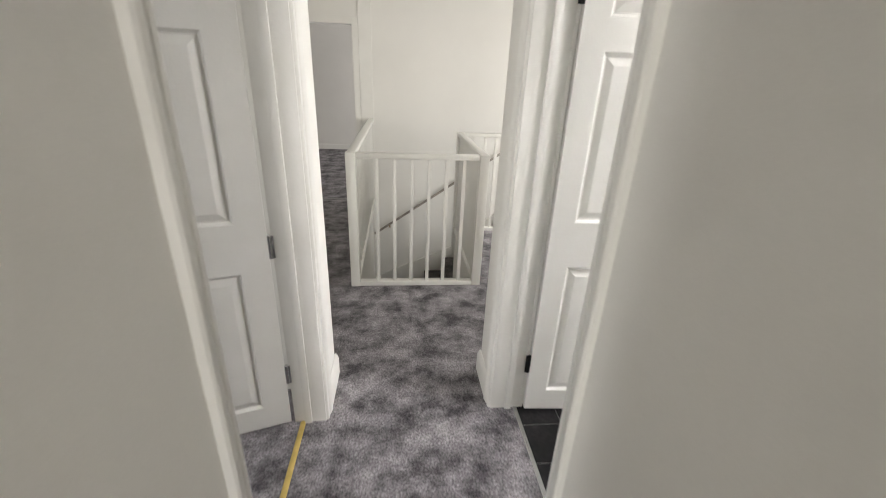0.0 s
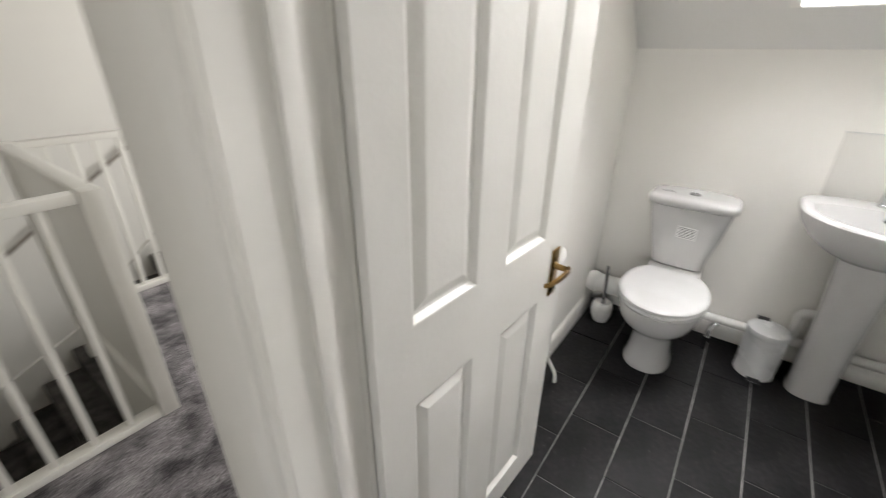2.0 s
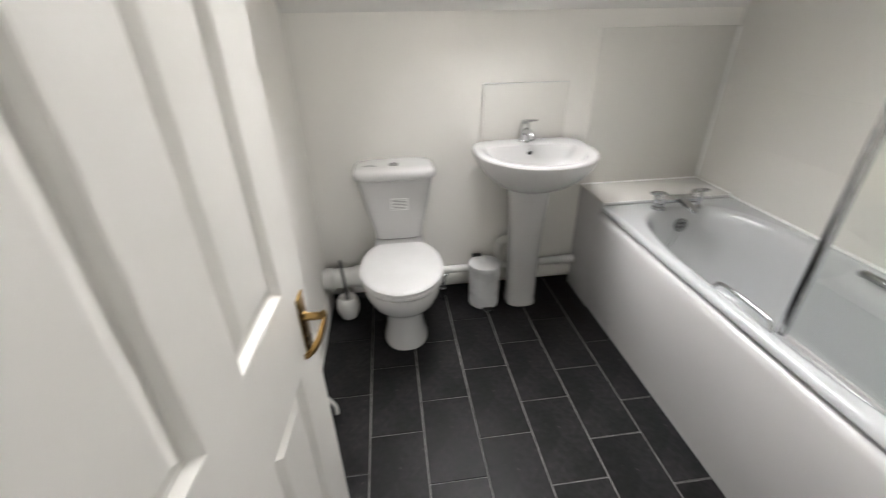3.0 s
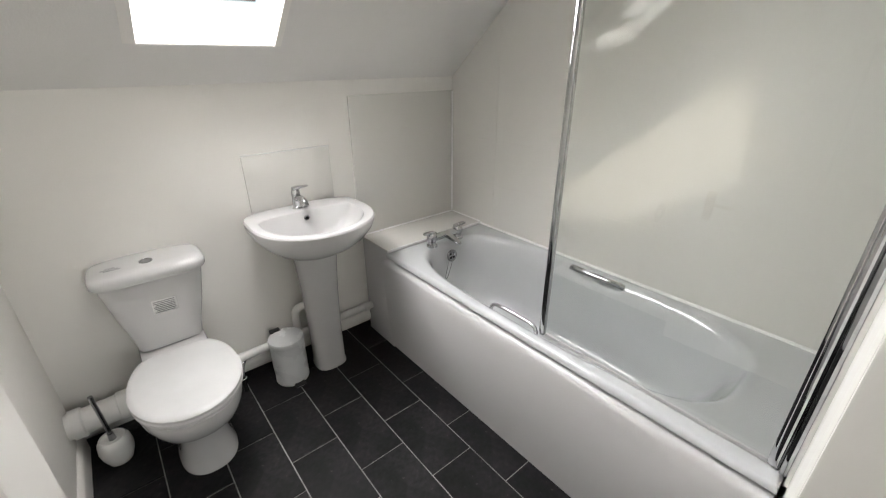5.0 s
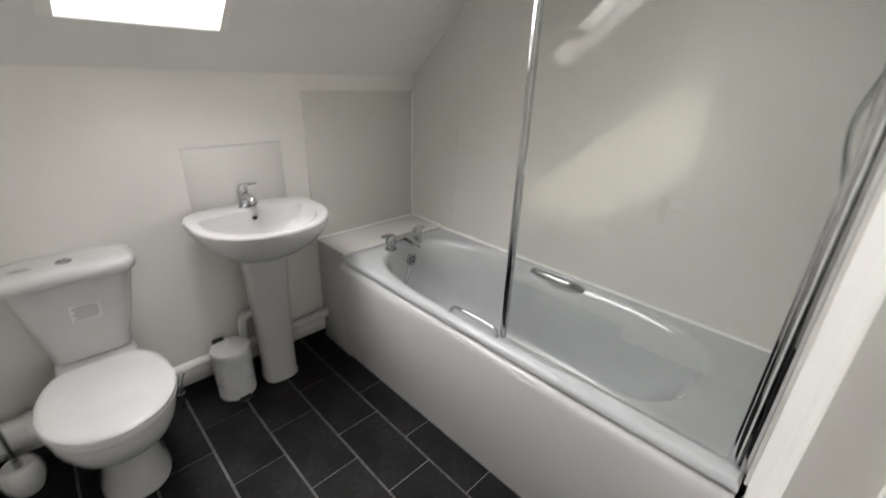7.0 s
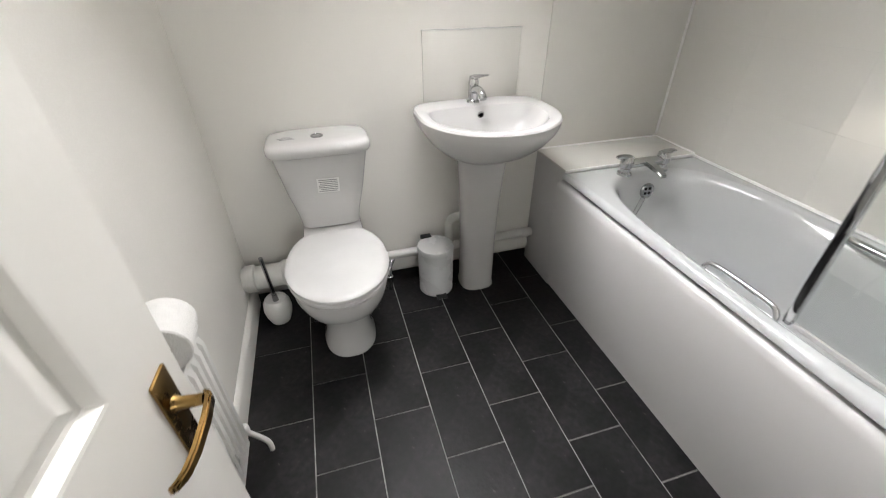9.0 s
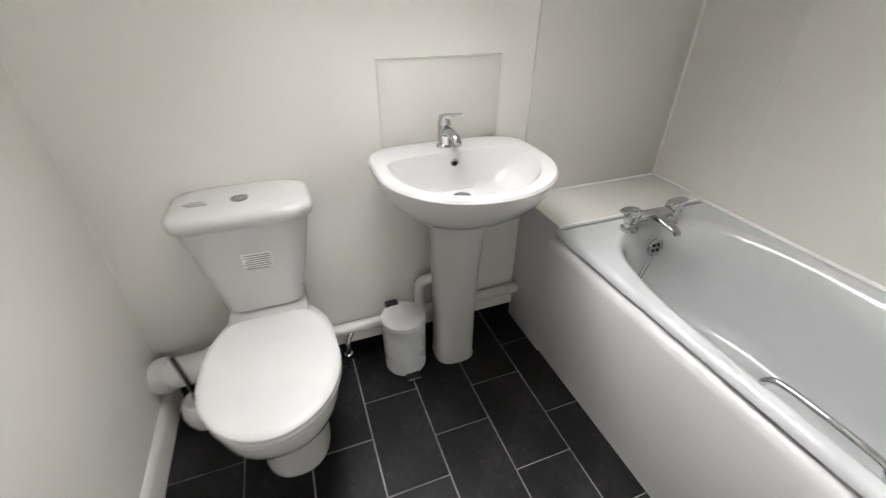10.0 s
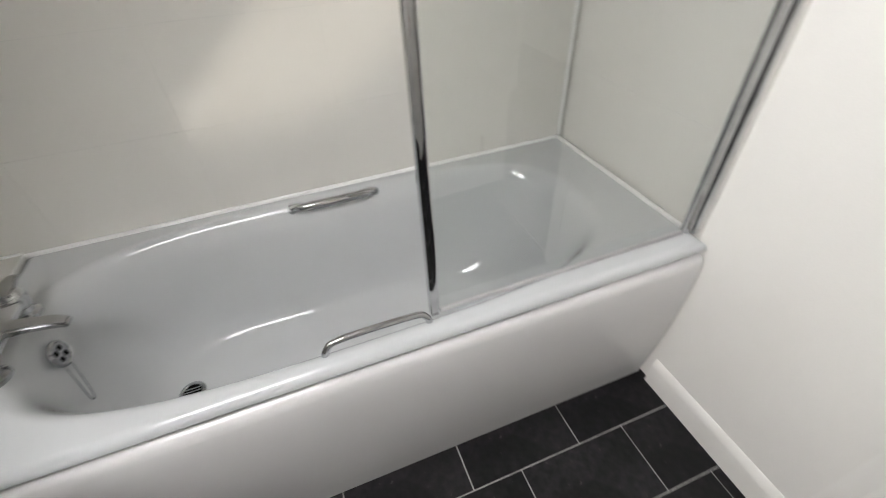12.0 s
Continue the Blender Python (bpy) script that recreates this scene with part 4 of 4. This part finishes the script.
def seat_ring(z, d=0.0, back=3.032):
    """Seat outline: round front, narrowing to a square back."""
    pts = []
    for i in range(48):
        t = 2 * math.pi * i / 48
        c, s = math.cos(t), math.sin(t)
        if c < 0:
            x, y = 2.80 + c * (0.225 - d), s * (0.186 - d)
        else:
            u = abs(c) ** 0.55
            x = 2.80 + (back - d - 2.80) * u
            y = math.copysign((0.186 - d) * abs(s) ** 0.32 * (1 - 0.26 * u * u), s)
        pts.append(Vector((x, TY + y, z)))
    return pts


bm = bmesh.new()


def pan(front, back, hw, z, n=2.3):
    return [Vector((2.88 + (front if c < 0 else back) * math.copysign(abs(c) ** (2 / n), c), TY + hw * math.copysign(abs(s) ** (2 / n), s), z)) for c, s in ((math.cos(2 * math.pi * i / 48), math.sin(2 * math.pi * i / 48)) for i in range(48))]


loft(bm, [pan(0.145, 0.23, 0.108, 0.0), pan(0.145, 0.23, 0.108, 0.012), pan(0.138, 0.225, 0.100, 0.03), pan(0.125, 0.22, 0.092, 0.10), pan(0.125, 0.215, 0.092, 0.165), pan(0.15, 0.22, 0.105, 0.205), pan(0.215, 0.23, 0.14, 0.25),
          pan(0.268, 0.24, 0.168, 0.30), pan(0.292, 0.25, 0.18, 0.345), pan(0.298, 0.255, 0.184, 0.375), pan(0.298, 0.255, 0.184, 0.392), pan(0.29, 0.25, 0.176, 0.397)])
box(bm, 3.0, XF - 0.015, TY - 0.12, TY + 0.12, 0.28, 0.443, bevel=0.015)
wpart("pan", bm, CERAMIC, toilet)
bm = bmesh.new()
loft(bm, [seat_ring(0.400, 0.006), seat_ring(0.403, 0.001), seat_ring(0.412, 0.0), seat_ring(0.417, 0.004)])
seat = wpart("seat", bm, SEATP, toilet)
bm = bmesh.new()
loft(bm, [seat_ring(0.419, 0.004), seat_ring(0.422, 0.0), seat_ring(0.432, 0.0), seat_ring(0.438, 0.006), seat_ring(0.441, 0.02), seat_ring(0.442, 0.06)])
wpart("lid", bm, SEATP, toilet, "white plastic lid, closed")
for y in (-0.075, 0.075):
    bm = bmesh.new()
    tube(bm, ((3.0, TY + y - 0.02, 0.418), (3.0, TY + y + 0.02, 0.418)), 0.011)
    wpart("seat_hinge", bm, SEATP, toilet)


def cis(x0, hw, z, r=5.0):
    cx, a = (x0 + XF - 0.004) / 2, (XF - 0.004 - x0) / 2
    return [Vector((cx + a * math.copysign(abs(c) ** (2 / r), c), TY + hw * math.copysign(abs(s) ** (2 / r), s), z)) for c, s in ((math.cos(2 * math.pi * i / 48), math.sin(2 * math.pi * i / 48)) for i in range(48))]


bm = bmesh.new()
loft(bm, [cis(3.05, 0.108, 0.4440), cis(3.040, 0.116, 0.4520), cis(3.034, 0.123, 0.5070), cis(3.022, 0.147, 0.6070), cis(3.012, 0.165, 0.7070), cis(3.006, 0.174, 0.7580)])
cistern = wpart("cistern", bm, CERAMIC, toilet)
bm = bmesh.new()
loft(bm, [cis(3.006, 0.174, 0.7600), cis(2.996, 0.184, 0.7630), cis(2.990, 0.189, 0.7720), cis(2.990, 0.190, 0.7880), cis(2.993, 0.188, 0.7970), cis(3.000, 0.182, 0.8040), cis(3.014, 0.170, 0.8085), cis(3.05, 0.12, 0.8100)])
lid = wpart("cistern_lid", bm, CERAMIC, toilet)
for x0, x1, y0, y1 in ((3.074, 3.079, 2.785, 2.838), (3.086, 3.090, 2.792, 2.846), (3.098, 3.101, 2.80, 2.832)):
    bm = boxes((x0, x1, y0, y1, 0.8075, 0.8106))
    wpart("label_residue", bm, INK, lid, "thin grey residue of a peeled label", smooth=False)
bm = bmesh.new()
lathe(bm, ((0.023, 0), (0.0225, 0.004), (0.018, 0.006), (0.016, 0.004), (0.004, 0.0055)), (3.09, TY + 0.0, 0.8092), 28)
wpart("flush_button", bm, DCHROME, toilet, "chrome flush button")
bm = bmesh.new()
LM = Matrix.Translation((3.0145, TY - 0.012, 0.6400)) @ Matrix.Rotation(radians(-6.5), 4, "Y") @ Matrix.Rotation(radians(2), 4, "X")
box(bm, -0.0015, 0.0, -0.041, 0.041, -0.028, 0.034, bevel=0.0005, m=LM)
sticker = wpart("sticker", bm, LABELP, toilet, "printed sticker on the cistern")
for k in range(7):
    bm = bmesh.new()
    z = 0.026 - k * 0.0078
    box(bm, -0.0020, -0.0010, -0.035 + (0.004 if k == 6 else 0), 0.035 - (0.006 * (k % 3 == 2)), z - 0.0014, z + 0.0014, m=LM)
    wpart("print_line", bm, INK, sticker, smooth=False)

# soil pipe
soil = thing("soil_pipe", "fat white plastic soil pipe behind the toilet", "pipe", (3.1, 3.0, 0.1))
bm = bmesh.new()
tube(bm, ((3.11, 2.76, 0.215), (3.11, YW + 0.002, 0.205)), 0.052, 28)
wpart("pipe", bm, PLASTIC, soil)
bm = bmesh.new()
tube(bm, ((3.11, 2.90, 0.212), (3.11, 2.905, 0.212), (3.11, 2.945, 0.211), (3.11, 2.95, 0.211)), (0.054, 0.058, 0.058, 0.054), 28)
wpart("collar", bm, PLASTIC, soil)
bm = bmesh.new()
tube(bm, ((3.11, 3.06, 0.207), (3.11, 3.065, 0.207), (3.11, 3.10, 0.206)), (0.054, 0.060, 0.060), 28)
wpart("collar", bm, PLASTIC, soil)
waste = thing("waste_pipe", "white plastic waste pipe along the far wall", "pipe", (3.16, 2.2, 0.13))
bm = bmesh.new()
tube(bm, ((3.162, 2.62, 0.170), (3.162, 1.70, 0.180)), 0.022, 20)
wpart("pipe", bm, PLASTIC, waste)
bm = bmesh.new()
tube(bm, ((3.162, 1.735, 0.1796), (3.162, 1.74, 0.1796), (3.162, 1.77, 0.179), (3.162, 1.775, 0.179)), (0.023, 0.026, 0.026, 0.023), 20)
wpart("collar", bm, PLASTIC, waste)
bm = bmesh.new()
tube(bm, smooth_path(((3.162, 2.165, 0.175), (3.162, 2.168, 0.24), (3.155, 2.165, 0.32), (3.135, 2.135, 0.352), (3.12, 2.09, 0.355))), 0.020, 16)
wpart("bend", bm, PLASTIC, waste)
bm = bmesh.new()
tube(bm, smooth_path(((3.16, 2.45, 0.155), (3.13, 2.475, 0.13), (3.12, 2.48, 0.08), (3.12, 2.48, 0.0))), 0.0105, 12)
lathe(bm, ((0.011, 0), (0.016, 0.003), (0.016, 0.03), (0.011, 0.033)), (3.12, 2.48, 0.05), 16)
tagged(part("water_pipe", bm, CHROME), "thin chrome water pipe behind the toilet", "pipe")

# ---- toilet brush ----
brush = thing("toilet_brush", "toilet brush in a frosted white holder beside the toilet", "toilet brush", (3.06, 3.0, 0))
bm = bmesh.new()
lathe(bm, ((0.036, 0.0), (0.042, 0.004), (0.055, 0.04), (0.060, 0.07), (0.056, 0.105), (0.046, 0.125), (0.044, 0.127), (0.042, 0.12), (0.03, 0.115)), (3.05, 3.0, 0), 28)
wpart("holder", bm, PLASTIC, brush, "frosted white holder")
bm = bmesh.new()
tube(bm, ((3.05, 3.0, 0.11), (3.035, 3.002, 0.25), (3.022, 3.005, 0.36)), (0.008, 0.008, 0.0085), 14)
tube(bm, ((3.052, 3.0, 0.10), (3.046, 3.0, 0.15)), (0.014, 0.011), 14)
wpart("brush_handle", bm, DCHROME, brush, "grey brush handle")

# ---- pedal bin ----
pbin = thing("pedal_bin", "small white steel pedal bin beside the basin pedestal", "bin", (3.085, 2.255, 0))
PX, PY = 3.075, 2.26
bm = bmesh.new()
lathe(bm, ((0.080, 0.0), (0.082, 0.004), (0.082, 0.018), (0.081, 0.022), (0.0835, 0.10), (0.0835, 0.222)), (PX, PY, 0), 40)
wpart("body", bm, BINW, pbin)
bm = bmesh.new()
lathe(bm, ((0.0845, 0.223), (0.086, 0.226), (0.086, 0.246), (0.083, 0.252), (0.07, 0.256), (0.03, 0.259), (0.004, 0.26)), (PX, PY, 0), 40)
wpart("lid", bm, BINW, pbin)
bm = boxes((PX - 0.112, PX - 0.075, PY - 0.03, PY + 0.022, 0.004, 0.014), bevel=0.003)
box(bm, PX - 0.1125, PX - 0.104, PY - 0.03, PY + 0.022, 0.003, 0.017, bevel=0.002)
wpart("pedal", bm, RUBBER, pbin, "black pedal with a bright edge")
bm = boxes((PX - 0.116, PX - 0.1125, PY - 0.026, PY + 0.018, 0.008, 0.014), bevel=0.001)
wpart("pedal_edge", bm, CHROME, pbin)
bm = boxes((PX + 0.06, PX + 0.098, PY + 0.0, PY + 0.05, 0.226, 0.258), bevel=0.004)
wpart("hinge", bm, RUBBER, pbin, "black plastic lid hinge")

# ---- radiator ----
rad = thing("radiator", "white panel radiator on the wall behind the door", "radiator", (2.1, 3.08, 0.1))
RX0, RX1, RZ0, RZ1, RYF = 1.84, 2.36, 0.135, 0.625, 3.035
bm = bmesh.new()
prof = []
ncol = 16
for i in range(ncol):
    x0 = RX0 + (RX1 - RX0) * i / ncol
    w = (RX1 - RX0) / ncol
    prof += [(x0 + 0.10 * w, RYF), (x0 + 0.60 * w, RYF), (x0 + 0.72 * w, RYF + 0.008), (x0 + 0.98 * w, RYF + 0.008)]
front = [Vector((x, y, 0)) for x, y in prof]
rings = []
for z, k in ((RZ0, 0.008), (RZ0 + 0.03, 0.008), (RZ0 + 0.045, 0.0), (RZ1 - 0.045, 0.0), (RZ1 - 0.03, 0.008), (RZ1, 0.008)):
    rings.append([Vector((p.x, max(p.y, RYF + k), z)) for p in front] + [Vector((RX1, RYF + 0.022, z)), Vector((RX0, RYF + 0.022, z))])
loft(bm, rings)
wpart("front_sheet", bm, RADW, rad)
bm = bmesh.new()
wave = []
for i in range(65):
    x = RX0 + 0.02 + (RX1 - RX0 - 0.04) * i / 64
    wave.append((x, RYF + 0.026 + (0.03 if (i // 2) % 2 else 0.0)))
loft(bm, [[Vector((x, y, z)) for x, y in wave] + [Vector((x, y + 0.0015, z)) for x, y in wave[::-1]] for z in (RZ0 + 0.05, RZ1 - 0.02)])
wpart("fins", bm, RADW, rad, smooth=False)
bm = boxes((RX0, RX1, RYF - 0.001, RYF + 0.023, RZ1 - 0.004, RZ1 + 0.004), bevel=0.003)
wpart("top_edge", bm, RADW, rad)
for x in (RX0 + 0.1, RX1 - 0.13):
    wpart("bracket", boxes((x, x + 0.03, RYF + 0.02, YW + 0.001, RZ0 + 0.08, RZ1 - 0.05)), RADW, rad)
bm = bmesh.new()
tube(bm, smooth_path(((RX1 + 0.004, RYF + 0.028, RZ0 + 0.025), (RX1 + 0.03, RYF + 0.026, RZ0 + 0.022), (RX1 + 0.046, RYF + 0.02, RZ0 - 0.015), (RX1 + 0.05, RYF - 0.02, 0.05), (RX1 + 0.05, RYF - 0.025, 0.0))), 0.0085, 12)
lathe(bm, ((0.012, 0), (0.014, 0.004), (0.014, 0.028), (0.009, 0.034)), (RX1 + 0.036, RYF + 0.022, RZ0), 16)
wpart("valve", bm, PLASTIC, rad, "white painted valve and pipe")

# ---- toilet rolls ----


def roll(name, label, m, r=0.058, h=0.108):
    tr = thing(name, label, "toilet roll")
    tr.matrix_world = m
    bm = bmesh.new()
    lathe(bm, ((0.0215, 0.0), (r - 0.003, 0.0), (r, 0.003), (r + 0.0006, h / 2), (r, h - 0.003), (r - 0.003, h), (0.0215, h), (0.0215, 0.0)), count=40, cap0=False, cap1=False)
    part("paper", bm, PAPER, tr)
    bm = bmesh.new()
    lathe(bm, ((0.0208, 0.001), (0.0208, h - 0.001), (0.0195, h - 0.001), (0.0195, 0.001), (0.0208, 0.001)), count=28, cap0=False, cap1=False)
    part("tube", bm, CARD, tr, "brown cardboard tube")
    return tr


roll("toilet_roll", "white toilet roll lying on the radiator", pose(2.205, 3.056, RZ1 + 0.07, 0, 90, 6))

# ---- wall tiling ----
tiling = thing("wall_tiling", "large glossy pale grey tiles round the bath", "tiles", (2.2, YB, BZ), kind="structure")
bm = boxes((XD1, XF - 0.001, YB - 0.007, YB + 0.0066, BZ - 0.02, SZ))
loft(bm, [[Vector((XD1, y, SZ)), Vector((XF - 0.001, y, SZ)), Vector((NX, y, ZC)), Vector((XD1, y, ZC))] for y in (YB - 0.007, YB + 0.0066)])
wpart("tile_bed", bm, WGROUT, tiling, smooth=False)
TW, TH = 0.40, 0.2465
zz = 0.617
row = 0
while zz < ZC:
    z1 = min(zz + TH, ZC)
    off = 2.03 + 3 * TW
    k = 0
    while off - k * TW > XD1:
        xa, xb = max(off - (k + 1) * TW, XD1 + 0.010), min(off - k * TW, XF - 0.010)
        k += 1
        g = 0.0006
        if xb - xa < 0.02:
            continue
        # clip the corner under the slope
        ring = [(xa + g, zz + g), (xb - g, zz + g), (xb - g, z1 - g), (xa + g, z1 - g)]
        def inside(p):
            return p[1] <= SZ + (XF - p[0]) * SK - 0.004
        def cut(p, q):
            f0 = p[1] - (SZ + (XF - p[0]) * SK - 0.004)
            f1 = q[1] - (SZ + (XF - q[0]) * SK - 0.004)
            u = f0 / (f0 - f1)
            return (p[0] + (q[0] - p[0]) * u, p[1] + (q[1] - p[1]) * u)
        out = []
        for p, q in zip(ring, ring[1:] + ring[:1]):
            if inside(p):
                out.append(p)
            if inside(p) != inside(q):
                out.append(cut(p, q))
        if len(out) < 3:
            continue
        bm = bmesh.new()
        loft(bm, [[Vector((x, y, z)) for x, z in out] for y in (YB + 0.0005, YB + 0.0075)])
        wpart("tile", bm, WTILE, tiling, smooth=False)
    zz = z1
    row += 1
# end wall tiles behind the shower
end_tiling = thing("wall_tiling_end", "glossy pale grey tiles on the shower end wall", "tiles", (XD1, 1.4, BZ), kind="structure")
wpart("tile_bed", boxes((XD1 + 0.0005, XD1 + 0.0087, YB + 0.0076, 1.70, BZ - 0.02, ZC)), WGROUT, end_tiling, smooth=False)
zz, row = 0.617, 0
while zz < ZC:
    z1 = min(zz + TH, ZC)
    for ya, yb in (((YB + 0.008, 1.35), (1.35, 1.70)) if row % 2 else ((YB + 0.008, 1.55), (1.55, 1.70))):
        wpart("tile", boxes((XD1 + 0.002, XD1 + 0.0095, ya + 0.001, yb - 0.001, zz + 0.001, z1 - 0.001)), WTILE, end_tiling, smooth=False)
    zz = z1
    row += 1
tap_tiling = thing("wall_tiling_tap_end", "pale grey glossy tile panel above the bath shelf", "tiles", (XF, 1.4, BZ), kind="structure")
wpart("tile", boxes((XF - 0.0095, XF - 0.0005, YB + 0.008, 1.733, BZ + 0.012, 1.352), bevel=0.001), WTILE, tap_tiling)

# ---- floor tiles ----
floor_ob = bpy.data.objects["floor_bathroom"]
TL, TWD, GAP = 0.356, 0.2055, 0.0021
JOINT = {2.875: 2.846, 2.6695: 2.635, 2.464: 2.777, 2.2585: 2.572, 2.053: 2.717, 1.8475: 2.512, 1.642: 2.665}
tile_meshes = {}
for y0, j in JOINT.items():
    ya, yb = y0, (YW if y0 > 2.8 else y0 + TWD)
    lo = XD1 - 0.018
    k = -6
    while j + k * TL < XF + 0.07:
        xa, xb = max(j + k * TL, lo), min(j + (k + 1) * TL, XF + 0.07)
        k += 1
        if xb - xa < 0.01 or yb - ya < 0.01:
            continue
        key = (round(xb - xa, 3), round(yb - ya, 3))
        if key not in tile_meshes:
            w, h = (xb - xa) / 2 - GAP, (yb - ya) / 2 - GAP
            bm = bmesh.new()
            loft(bm, [[Vector((sx * (w - d), sy * (h - d), z)) for sx, sy in ((-1, -1), (1, -1), (1, 1), (-1, 1))] for d, z in ((0, -0.004), (0, -0.0012), (0.0012, 0.0))])
            tile_meshes[key] = finish(bm, "tile", SLATE, False)
        ob = new("tile", tile_meshes[key])
        ob.location = ((xa + xb) / 2, (ya + yb) / 2, 0.0)
        under(ob, floor_ob)
